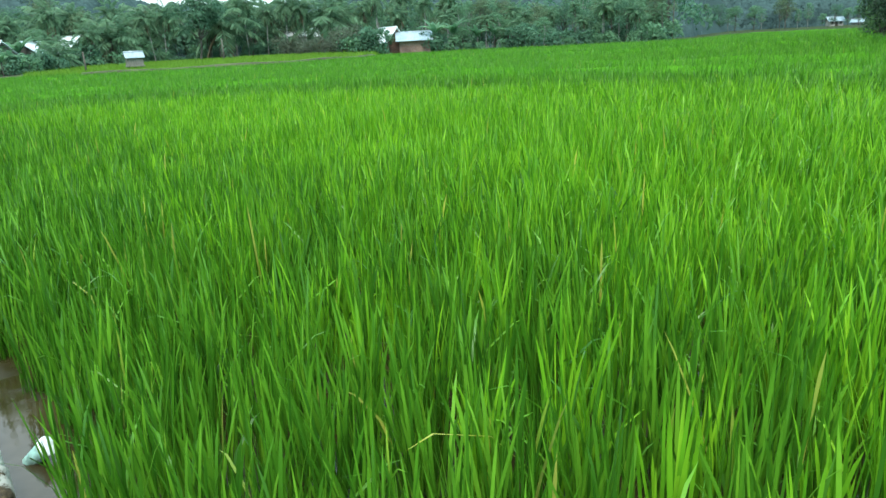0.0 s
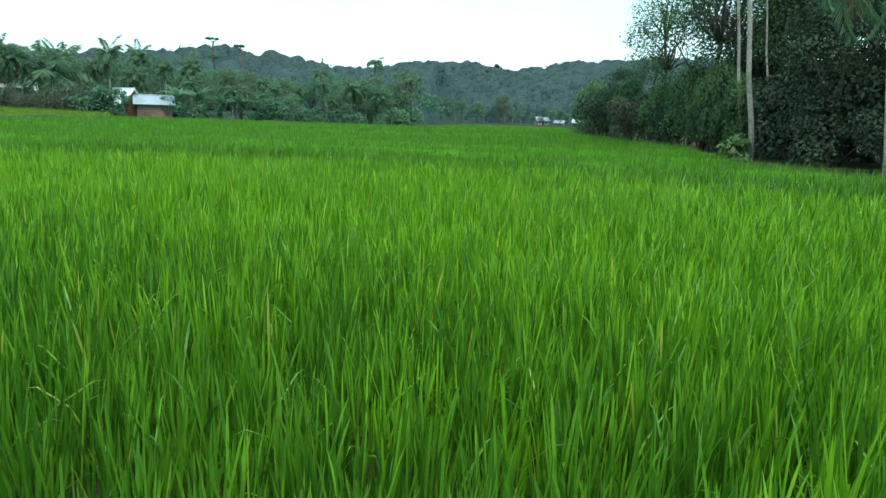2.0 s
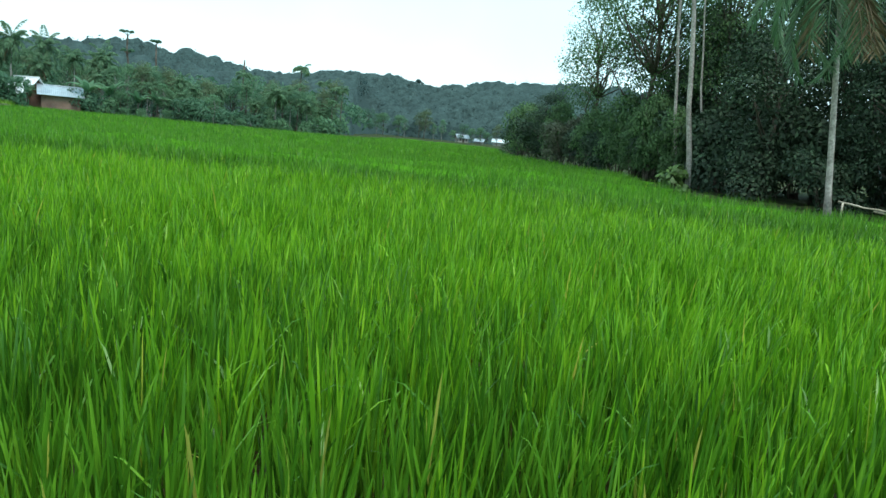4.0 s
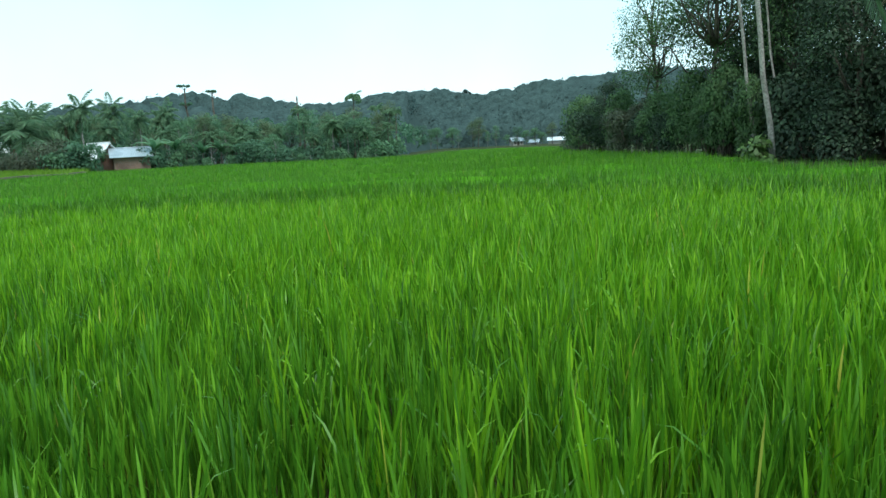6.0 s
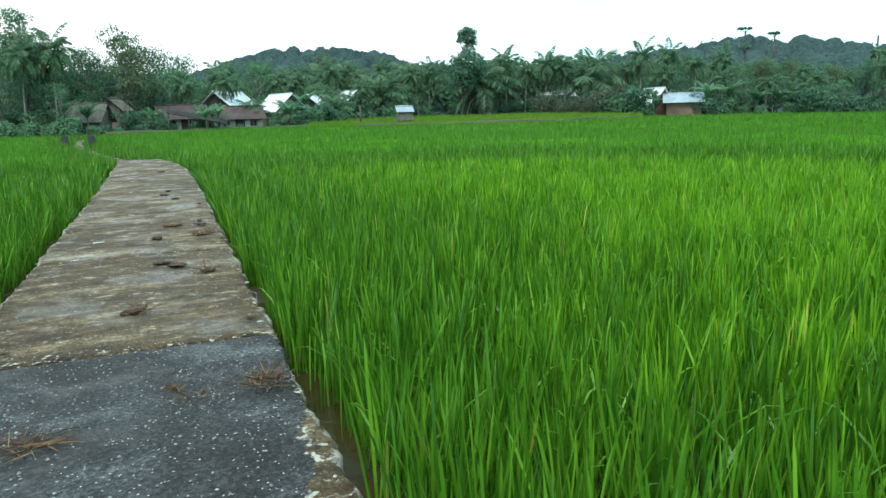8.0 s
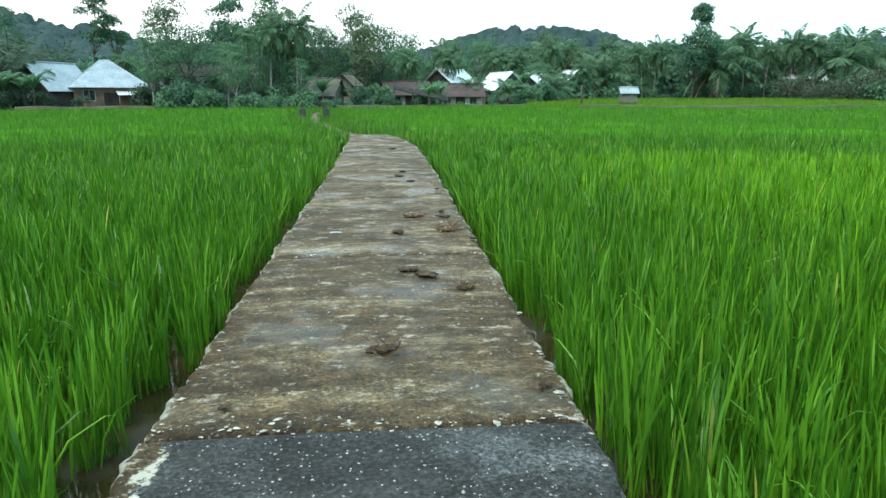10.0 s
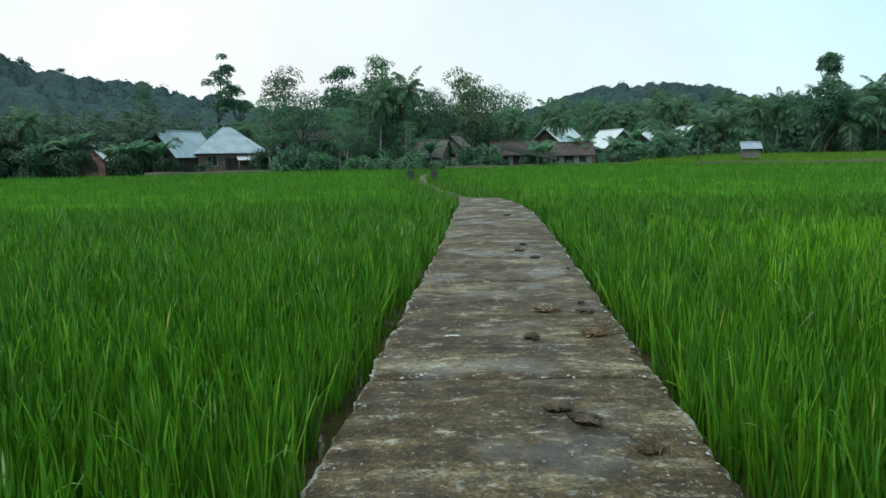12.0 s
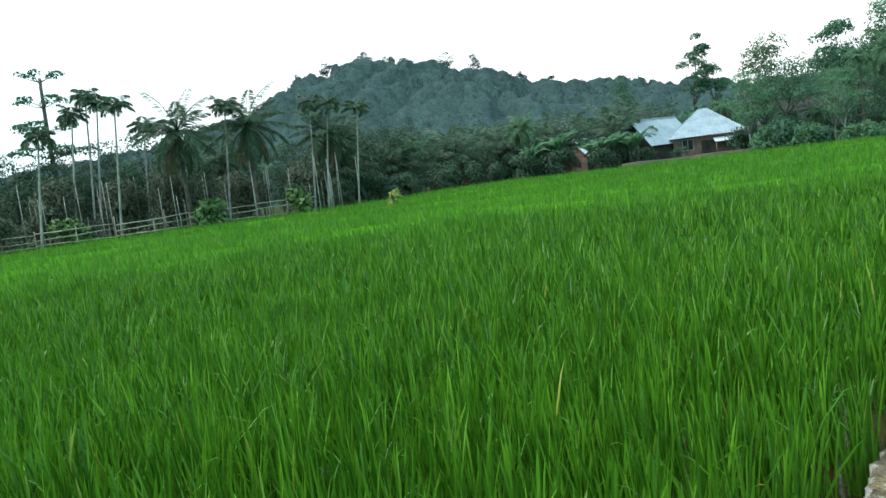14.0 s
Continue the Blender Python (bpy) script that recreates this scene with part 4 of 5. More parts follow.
def storied_tree(seed, label, h, tiers, spread):
    """A bare stem with a few flat tiers of leaves."""
    rs = rng_for(seed)
    ob = thing("tree", label, "tree")
    tr, cr = Shape(), Shape()
    tr.tube(limb_line(rs, (0, 0, -0.1), (0.2, 0.1, h), 6, 0.01), np.linspace(0.26, 0.12, 6), 7)
    cs, rd = [], []
    for i in range(tiers):
        z = h * (0.55 + 0.45 * i / max(1, tiers - 1))
        for k in range(5):
            a = k * 1.26 + i * 0.7 + rs.uniform(-0.3, 0.3)
            r = spread * (1 - 0.55 * i / tiers) * rs.uniform(0.55, 1.0)
            e = np.array([r * math.cos(a), r * math.sin(a), z + 0.25])
            tr.tube(limb_line(rs, (0.1, 0, z - 0.3), e, 4, 0.04), np.linspace(0.05, 0.015, 4), 5)
            cs.append(e), rd.append((r * 0.45, r * 0.45, 0.28))
    leaf_cloud(rs, cr, cs, rd, 1600, 0.26)
    part("trunk", tr.mesh("trunk", BARK), ob)
    part("crown", cr.mesh("crown", LEAF_DARK), ob)
    return ob


for seed, az, d, h, tiers, spread in ((51, 43.9, 124, 12.8, 3, 1.5), (52, 45.8, 128, 12.2, 2, 1.1), (53, -66.5, 68, 13.6, 4, 3.0), (54, 52.2, 120, 10.6, 1, 2.0)):
    t = storied_tree(seed, "bare-stemmed tree with flat tiers of leaves above the belt", h, tiers, spread)
    t.matrix_basis = stand(*pol(az, d))

# woods on the slopes and hills
sh = Shape()
rs = rng_for(77)
ca = np.arange(-79, 93, 0.36)
cr_ = np.concatenate([np.arange(128, 240, 5.0), np.arange(240, 322, 3.6)])
CA, CR = np.meshgrid(ca, cr_)
CX, CY = 0.1 + CR * np.sin(np.radians(CA)), 2 + CR * np.cos(np.radians(CA))
base_z = hill_z(CA, CR)
dome = np.zeros_like(base_z)
crowns = []
for n_crown in range(3100):
    az, r = rs.uniform(-79, 93), math.sqrt(rs.uniform(135 ** 2, 318 ** 2))
    if n_crown > 2500:
        az, r = rs.uniform(57, 80), rs.uniform(232, 318)
    x, y = pol(az, r)
    rad, h = rs.uniform(2.6, 5.4), rs.uniform(3.2, 6.6)
    crowns.append((az, r, x, y, rad, h))
    i0, i1 = np.searchsorted(cr_, (r - rad - 1, r + rad + 1))
    w_az = math.degrees((rad + 1) / r)
    j0, j1 = np.searchsorted(ca, (az - w_az, az + w_az))
    sub = (slice(i0, i1), slice(j0, j1))
    q = 1 - ((CX[sub] - x) ** 2 + (CY[sub] - y) ** 2) / rad ** 2
    dome[sub] = np.maximum(dome[sub], h * np.sqrt(np.clip(q, 0, 1)))
top_z = base_z + dome + rs.normal(0, 0.2, dome.shape)
open_land = (CA > 60.5) & (CA < 76) & (CR < 236)
top_z[open_land] = -1.5
nW = len(ca)
ki, kj = np.nonzero(~(open_land[:-1, :-1] & open_land[1:, 1:]))
sh.add(np.stack([CX, CY, top_z], -1).reshape(-1, 3), np.stack([ki * nW + kj, ki * nW + kj + 1, (ki + 1) * nW + kj + 1, (ki + 1) * nW + kj], -1))
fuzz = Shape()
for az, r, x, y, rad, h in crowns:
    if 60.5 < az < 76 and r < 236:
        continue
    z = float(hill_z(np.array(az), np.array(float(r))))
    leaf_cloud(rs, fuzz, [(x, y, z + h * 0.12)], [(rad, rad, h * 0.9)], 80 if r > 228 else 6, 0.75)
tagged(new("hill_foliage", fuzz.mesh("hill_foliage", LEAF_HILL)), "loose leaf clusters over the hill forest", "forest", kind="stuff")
near_wood = Shape()
for _ in range(420):
    az, r = rs.uniform(-78, 92), math.sqrt(rs.uniform(116 ** 2, 165 ** 2))
    if 60.5 < az < 76:
        continue
    x, y = pol(az, r)
    z = float(hill_z(np.array(az), np.array(float(r))))
    k, h = rs.uniform(0.6, 1.3), rs.uniform(3.0, 5.5)
    leaf_cloud(rs, near_wood, [(x, y, z + h), (x + 1.6 * rs.normal(), y + 1.6 * rs.normal(), z + h - 1)], [(3.2 * k, 3.2 * k, 2.8 * k), (2.4, 2.4, 2.1)], 130, 0.9 * k)
tagged(new("slope_woods", near_wood.mesh("slope_woods", LEAF_DARK)), "dense dark woods on the slope behind the village", "forest", kind="stuff")
tagged(new("far_woods", sh.mesh("far_woods", HILL_CANOPY)), "forest covering the hills, with blue-green haze mixed into its colour", "forest", kind="stuff")
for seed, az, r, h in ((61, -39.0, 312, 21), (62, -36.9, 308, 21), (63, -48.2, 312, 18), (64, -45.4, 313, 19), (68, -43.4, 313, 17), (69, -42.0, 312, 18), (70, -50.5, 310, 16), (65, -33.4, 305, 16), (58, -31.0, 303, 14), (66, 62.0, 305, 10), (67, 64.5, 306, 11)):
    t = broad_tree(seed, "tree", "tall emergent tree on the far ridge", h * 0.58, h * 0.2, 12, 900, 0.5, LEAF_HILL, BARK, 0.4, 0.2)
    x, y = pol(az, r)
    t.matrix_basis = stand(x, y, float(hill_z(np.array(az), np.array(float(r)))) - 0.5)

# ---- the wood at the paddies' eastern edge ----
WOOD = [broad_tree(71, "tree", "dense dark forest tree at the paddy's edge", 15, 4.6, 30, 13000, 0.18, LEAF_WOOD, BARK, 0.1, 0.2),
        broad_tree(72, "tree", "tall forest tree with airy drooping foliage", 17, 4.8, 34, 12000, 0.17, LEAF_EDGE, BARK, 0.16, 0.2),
        broad_tree(73, "tree", "very dark forest tree with low hanging leaves", 12, 4.4, 28, 12000, 0.18, LEAF_WOOD, BARK, 0.06, 0.18)]
wood_spots = [[(38.5, -6.5, 10, 1.0, 1.05), (33.0, -11.0, 80, 1.0, 1.0), (45, -2, 30, 1.0, 1.0), (29, -16, 200, 1.0, 1.0), (52, 4, 250, 0.9, 0.95)],
              [(47.5, 5.0, 0, 1.0, 1.0), (44.0, -0.2, 120, 0.8, 0.95), (56, 10, 60, 0.85, 0.85), (47, -9, 200, 1.1, 1.15)],
              [(35.5, -3.0, 0, 0.8, 0.8), (32, -7.2, 70, 0.85, 0.9), (60, 14.5, 40, 0.75, 0.62), (70, 19, 10, 0.7, 0.58), (38, -15, 20, 1.1, 1.2), (42.5, -5.5, 130, 1.15, 1.25), (49, 1.5, 250, 1.05, 1.1), (36, -10, 310, 1.1, 1.25)]]
for proto, where in zip(WOOD, wood_spots):
    planted(proto, where)
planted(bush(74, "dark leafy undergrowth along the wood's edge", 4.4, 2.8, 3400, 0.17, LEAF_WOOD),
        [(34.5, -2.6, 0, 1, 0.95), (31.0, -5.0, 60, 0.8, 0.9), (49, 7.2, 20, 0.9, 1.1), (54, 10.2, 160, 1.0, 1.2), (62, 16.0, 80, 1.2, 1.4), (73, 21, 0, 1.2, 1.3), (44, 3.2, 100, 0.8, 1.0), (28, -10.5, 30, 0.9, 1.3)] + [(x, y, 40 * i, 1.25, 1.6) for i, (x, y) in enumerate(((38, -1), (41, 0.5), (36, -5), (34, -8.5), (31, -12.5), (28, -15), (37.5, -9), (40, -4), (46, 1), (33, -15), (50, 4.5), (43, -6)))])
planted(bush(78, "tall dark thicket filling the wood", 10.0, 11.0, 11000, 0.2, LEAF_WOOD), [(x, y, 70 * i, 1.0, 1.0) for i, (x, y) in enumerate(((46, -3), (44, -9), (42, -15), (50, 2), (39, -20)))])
planted(bush(75, "mid-green thicket along the wood's edge", 5.0, 4.2, 5200, 0.17, LEAF_EDGE), [(51.5, 8.5, 0, 1.0, 1.1), (58, 13, 70, 1.0, 1.15), (66, 18.5, 190, 1.1, 1.2), (27.5, -9.0, 40, 1.0, 1.35), (45.5, 4.8, 60, 0.7, 0.9), (47.5, 6.0, 130, 0.9, 1.2), (43.0, 3.4, 200, 0.8, 1.15), (40.0, 1.9, 260, 0.6, 0.95), (62.0, 15.5, 20, 0.9, 1.0)])
planted(bush(76, "brownish shrub at the wood's edge", 4.6, 4.4, 4600, 0.17, LEAF_BROWN), [(55, 11.2, 0, 1.0, 1.05)])
t = bush(77, "bright green bush at the foot of a pale trunk", 2.0, 1.5, 500, 0.26, LEAF_LIGHT)
t.matrix_basis = stand(34.6, 1.1)


def bare_trunk(x, y, h, r, label, seed):
    rs = rng_for(seed)
    ob = thing("tree", label, "tree")
    sh, cr = Shape(), Shape()
    pts = limb_line(rs, (0, 0, -0.1), (rs.normal(0, 0.15), rs.normal(0, 0.15), h), 8, 0.004)
    sh.tube(pts, np.linspace(r * 1.15, r * 0.6, 8), 9)
    cs, rd = [], []
    for k in range(7):
        a = k * 0.9 + rs.uniform(-0.3, 0.3)
        e = pts[-1] + np.array([2.2 * math.cos(a), 2.2 * math.sin(a), rs.uniform(-0.5, 2.0)])
        sh.tube(limb_line(rs, pts[-2], e, 4), np.linspace(r * 0.4, r * 0.1, 4), 5)
        cs.append(e), rd.append((1.3, 1.3, 0.9))
    leaf_cloud(rs, cr, cs, rd, 900, 0.4)
    part("trunk", sh.mesh("trunk", BARK_PALE), ob)
    part("crown", cr.mesh("crown", LEAF_MID), ob)
    ob.matrix_basis = leaning(stand(x, y), 7, -0.34, 0.94)
    return ob


bare_trunk(35.57, 0.5, 14, 0.115, "straight pale-barked trunk standing before the wood", 81)
bare_trunk(39.6, 1.55, 14, 0.08, "slim pale trunk at the wood's edge", 82)
bare_trunk(41.7, 0.5, 13, 0.055, "thin pale trunk inside the wood", 83)
t = palm(84, "coconut_palm", "coconut palm with drooping greyish fronds before the wood", 8.6, 20, 4.2, 44, 0.85, 0.06, 0.11, BARK_PALE, 0.015, (-1.0, 1.2), 1.5, 4)
t.matrix_basis = leaning(stand(26.83, -4.7, -0.3, 140), 6, -0.34, 0.94)

# fallen poles along the wood's edge
pole_fence = thing("pole_fence", "weathered poles lying along the wood's edge", "fence")
for a, b in (((26.4, -4.9, 0.5), (24.9, -6.2, 0.38)), ((25.4, -5.8, 0.36), (22.4, -8.2, 0.34)), ((23.2, -7.5, 0.36), (20.4, -11, 0.3))):
    part("rail", Shape().tube(limb_line(rs, a, b, 5, 0.01), [0.035, 0.035, 0.03, 0.03, 0.025], 6).mesh("rail", BAMBOO), pole_fence)
for x, y in ((26.1, -5.0), (24.2, -6.6), (22.4, -7.8), (20.3, -10.6)):
    part("post", Shape().tube([(x, y, -0.35), (x + 0.02, y, 0.3), (x + 0.03, y, 0.5)], [0.035, 0.03, 0.03], 6).mesh("post", BAMBOO), pole_fence)

# ---- the garden at the paddies' western edge ----
garden_arecas = (((-67.4, 52, 7.1, 0),), ((-65.6, 60, 9.3, 260), (-60.9, 62, 8.3, 70), (-49.0, 60, 8.5, 10)), ((-64.4, 60, 10.5, 20), (-64.0, 60, 10.0, 140)), ((-62.5, 54, 8.9, 50), (-48.0, 60, 8.4, 90), (-45.7, 60, 7.9, 200), (-55.2, 58, 8.7, 30)))
for k, group in enumerate(garden_arecas):
    arecas = palm(91 + 20 * k, "areca_palm", "tall slim areca palm with a pale stem at the garden's edge", group[0][2] + 0.3, 11, 1.25, 28, 0.5, 0.09, 0.085, BARK_PALE, 0.02, (-0.1, 1.45), 1.6, 0, FROND_DARK)
    for i, (az, d, z, turn) in enumerate(group):
        m = leaning(stand(*pol(az, d), -0.3, turn, 1.0, z / group[0][2]), 6, 0.5, 0.87)
        if i:
            copy_thing(arecas, m)
        else:
            arecas.matrix_basis = m
coco = palm(92, "coconut_palm", "coconut palm with a heavy hanging crown at the garden's edge", 6.9, 30, 3.3, 60, 0.62, 0.055, 0.17, BARK, 0.02, (-1.1, 1.4), 1.0, 5, FROND_DARK)
planted(coco, [(*pol(az, d), turn, s, s) for az, d, turn, s in ((-57.8, 57, 0, 1.07), (-53.1, 59, 120, 1.03), (-47.7, 61, 200, 0.88), (-55.5, 68, 70, 0.77), (-46.4, 66, 300, 0.85))])
spots_l = [(*pol(az, edge_d(az) + d), rs.uniform(0, 360), s, s * rs.uniform(0.9, 1.1)) for az, d, s in
           ((-74, 10, 0.82), (-72, 12, 0.87), (-69, 14, 0.79), (-66, 13, 0.82), (-63.5, 14, 0.84), (-60.5, 14, 0.84), (-68, 12, 0.66), (-64.6, 11, 0.69), (-62.2, 12, 0.66), (-71, 11, 0.73), (-58, 14, 0.73), (-55.5, 16, 0.82), (-53, 15, 0.66), (-50.5, 14, 0.66), (-48, 12, 0.66), (-46, 12, 0.68), (-44, 10, 0.73), (-42, 10, 0.75), (-78, 10, 0.79), (-82, 9, 0.79), (-70.5, 24, 0.79), (-57, 26, 0.92), (-62, 28, 0.86), (-51, 28, 0.83), (-46, 24, 0.88), (-75, 8, 0.55), (-73, 9, 0.53), (-70, 9, 0.50), (-67.5, 10, 0.55), (-65, 9, 0.53), (-62, 10, 0.55), (-59.5, 9, 0.53), (-56.5, 10, 0.55), (-54, 9, 0.44), (-51.5, 10, 0.46), (-49, 9, 0.46))]
tl = broad_tree(93, "tree", "dark garden tree behind the bamboo fence", 11, 4.0, 22, 3400, 0.28, LEAF_DEEP, BARK, 0.06, 0.16)
planted(tl, spots_l)
brown_l = bush(94, "brownish undergrowth behind the bamboo fence", 6.0, 4.0, 3600, 0.24, LEAF_BROWN)
planted(brown_l, [(*pol(az, d), rs.uniform(0, 360), 1.0, s) for az, d, s in ((-71, 54, 1.0), (-67, 60, 1.2), (-63, 62, 1.1), (-58.5, 60, 1.2), (-54, 62, 1.0), (-49, 66, 1.1), (-45, 72, 1.0))])
bl = bush(95, "bright green leafy shrub growing over the bamboo fence", 2.9, 2.1, 900, 0.34, LEAF_LIGHT)
planted(bl, [(*pol(-56.6, 55), 0, 1.05, 1.05), (*pol(-50.0, 57), 80, 0.95, 1.0), (*pol(-65.5, 55.5), 150, 0.95, 0.95)])
t = bush(96, "small yellow-green shrub standing in the rice", 1.3, 1.5, 260, 0.22, YELLOW_LEAF)
t.matrix_basis = stand(-31.2, 35.9)
sap = thing("sapling_row", "thin pale saplings growing behind the bamboo fence", "sapling", kind="stuff")
sp = Shape()
for _ in range(60):
    x, y = pol(rs.uniform(-70, -45), rs.uniform(54, 66))
    sp.tube([(x, y, -0.35), (x + rs.normal(0, 0.1), y, rs.uniform(1.5, 4.5))], [0.045, 0.02], 5)
part("stems", sp.mesh("stems", BARK_PALE), sap)
fence = thing("bamboo_fence", "low weathered bamboo rail fence at the garden's edge", "fence")
line = [(-50.6, 16.7), (-48.9, 22.1), (-47.6, 26.6), (-46.2, 31.2), (-44.8, 35.7), (-43.5, 40.3)]
for (xa, ya), (xb, yb) in zip(line, line[1:]):
    for z in (0.3, 0.75, 1.15):
        part("rail", Shape().tube(limb_line(rs, (xa, ya, z + rs.uniform(-0.12, 0.12)), (xb, yb, z + rs.uniform(-0.12, 0.12)), 5, 0.006), [0.045, 0.042, 0.04, 0.036, 0.032], 6).mesh("rail", BAMBOO), fence)
for (xa, ya), (xb, yb) in zip(line, line[1:]):
    for f in (0.0, 0.5):
        x, y = xa + (xb - xa) * f - 0.08, ya + (yb - ya) * f
        part("post", Shape().tube([(x, y, -0.35), (x, y, 0.5), (x + 0.03, y, rs.uniform(1.1, 1.6))], [0.045, 0.04, 0.035], 6).mesh("post", BAMBOO), fence)


# ---- village houses ----
def ridged(sh, a, b, c, d, ribs):
    """A corrugated sheet with corners a, b along the eave and d, c along the ridge, with thickness."""
    a, b, c, d = (np.asarray(p, float) for p in (a, b, c, d))
    nrm = unit(np.cross(b - a, d - a))
    t = np.linspace(0, 1, 2 * ribs + 1)[:, None]
    wave = np.where(np.arange(2 * ribs + 1) % 2 == 0, 0.0, 0.018)[:, None] * nrm
    lo, hi = a + (b - a) * t + wave, d + (c - d) * t + wave
    n = len(t)
    v = np.concatenate([lo, hi, lo - nrm * 0.06, hi - nrm * 0.06])
    k = np.arange(n - 1)
    q = [np.stack([k, k + 1, k + n + 1, k + n], -1), np.stack([k + 2 * n, k + 3 * n, k + 3 * n + 1, k + 2 * n + 1], -1),
         np.stack([k, k + 2 * n, k + 2 * n + 1, k + 1], -1), np.stack([k + n, k + n + 1, k + 3 * n + 1, k + 3 * n], -1),
         np.array([(0, n, 3 * n, 2 * n), (n - 1, 3 * n - 1, 4 * n - 1, 2 * n - 1)])]
    return sh.add(v, np.concatenate(q))


def house(label, az, d, w, dp, wall_h, rise, wall_mat, roof_mat, turn=0.0, z=-0.3, hip=False, stilts=0.0, eave=0.45, windows=2, porch=None, ridge_across=False):
    """A small house facing the paddies: wall, roof slopes, door, framed windows; turn in degrees from facing the path."""
    x, y = pol(az, d)
    ob = thing("house", label, "house")
    ob.matrix_basis = stand(x, y, z, -az + turn)
    b = stilts
    hw, hd = w / 2, dp / 2
    wall = Shape()
    t = 0.14
    # front wall with real openings between piers
    openings = [(-0.11 * w, 0.11 * w, b, b + min(2.0, wall_h * 0.85), "door")]
    if windows >= 2:
        openings = [(-0.38 * w, -0.22 * w, b + wall_h * 0.38, b + wall_h * 0.8, "window")] + openings + [(0.22 * w, 0.38 * w, b + wall_h * 0.38, b + wall_h * 0.8, "window")]
    elif windows == 1:
        openings = [(-0.36 * w, -0.18 * w, b + wall_h * 0.35, b + wall_h * 0.75, "window")]
    elif windows == 0:
        openings = []
    xs = -hw
    for o in openings:
        wall.box(xs, -hd, b, o[0], -hd + t, b + wall_h)
        if o[2] > b + 0.02:
            wall.box(o[0], -hd, b, o[1], -hd + t, o[2])
        wall.box(o[0], -hd, o[3], o[1], -hd + t, b + wall_h)
        xs = o[1]
    wall.box(xs, -hd, b, hw, -hd + t, b + wall_h)
    wall.box(-hw, hd - t, b, hw, hd, b + wall_h)
    wall.box(-hw, -hd + t, b, -hw + t, hd - t, b + wall_h)
    wall.box(hw - t, -hd + t, b, hw, hd - t, b + wall_h)
    top = b + wall_h
    if not hip:
        if ridge_across:
            for yy in (-hd, hd - t):
                wall.add([(-hw, yy, top), (hw, yy, top), (0, yy, top + rise), (-hw, yy + t, top), (hw, yy + t, top), (0, yy + t, top + rise)], [(0, 3, 4, 1), (1, 4, 5, 2), (2, 5, 3, 0)], [(0, 1, 2), (3, 5, 4)])
        else:
            for xx in (-hw, hw - t):
                wall.add([(xx, -hd, top), (xx, hd, top), (xx, 0, top + rise), (xx + t, -hd, top), (xx + t, hd, top), (xx + t, 0, top + rise)], [(0, 3, 4, 1), (1, 4, 5, 2), (2, 5, 3, 0)], [(0, 1, 2), (3, 5, 4)])
    part("wall", wall.mesh("wall", wall_mat, False), ob)
    e = eave
    zl = top - e * rise / (hw if ridge_across else hd)
    zr = top + rise + 0.05
    roofs = []
    if hip:
        r = hw * 0.12
        A_, B_, C_, D_ = (-hw - e, -hd - e, zl), (hw + e, -hd - e, zl), (hw + e, hd + e, zl), (-hw - e, hd + e, zl)
        roofs = [(A_, B_, (r, 0, zr), (-r, 0, zr)), (C_, D_, (-r, 0, zr), (r, 0, zr)), (B_, C_, (r, 0.01, zr), (r, -0.01, zr)), (D_, A_, (-r, -0.01, zr), (-r, 0.01, zr))]
    elif ridge_across:
        roofs = [((-hw - e, hd + e, zl), (-hw - e, -hd - e, zl), (0, -hd - e, zr), (0, hd + e, zr)), ((hw + e, -hd - e, zl), (hw + e, hd + e, zl), (0, hd + e, zr), (0, -hd - e, zr))]
    else:
        roofs = [((-hw - e, -hd - e, zl), (hw + e, -hd - e, zl), (hw + e, 0, zr), (-hw - e, 0, zr)), ((hw + e, hd + e, zl), (-hw - e, hd + e, zl), (-hw - e, 0, zr), (hw + e, 0, zr))]
    roof = None
    for q in roofs:
        roof = part("roof", ridged(Shape(), *q, 24).mesh("roof", roof_mat, False), ob)
    if not hip:
        ends = ((0, -hd - e, zr + 0.03), (0, hd + e, zr + 0.03)) if ridge_across else ((-hw - e, 0, zr + 0.03), (hw + e, 0, zr + 0.03))
        part("ridge_cap", Shape().tube(ends, [0.09, 0.09], 6).mesh("ridge_cap", roof_mat), roof)
    for x0, x1, z0, z1, kind in openings:
        if kind == "door":
            dr = part("door", Shape().box(x0 + 0.03, -hd + 0.05, z0, x1 - 0.03, -hd + 0.1, z1 - 0.02).mesh("door", WOOD_DARK, False), ob, "dark wooden door")
            part("door_handle", Shape().tube([(x1 - 0.15, -hd + 0.02, z0 + 0.95), (x1 - 0.15, -hd + 0.02, z0 + 1.1)], [0.015, 0.015], 5).mesh("door_handle", TIN), dr)
        else:
            fr = Shape()
            for q in ((x0, z0, x1, z0 + 0.07), (x0, z1 - 0.07, x1, z1), (x0, z0 + 0.07, x0 + 0.07, z1 - 0.07), (x1 - 0.07, z0 + 0.07, x1, z1 - 0.07), ((x0 + x1) / 2 - 0.03, z0 + 0.07, (x0 + x1) / 2 + 0.03, z1 - 0.07)):
                fr.box(q[0], -hd - 0.02, q[1], q[2], -hd + 0.1, q[3])
            wi = part("window", fr.mesh("window", PLASTER if wall_mat is not PLASTER else WOOD_WALL, False), ob)
            part("pane", Shape().box(x0 + 0.07, -hd + 0.06, z0 + 0.07, x1 - 0.07, -hd + 0.075, z1 - 0.07).mesh("pane", GAP, False), wi)
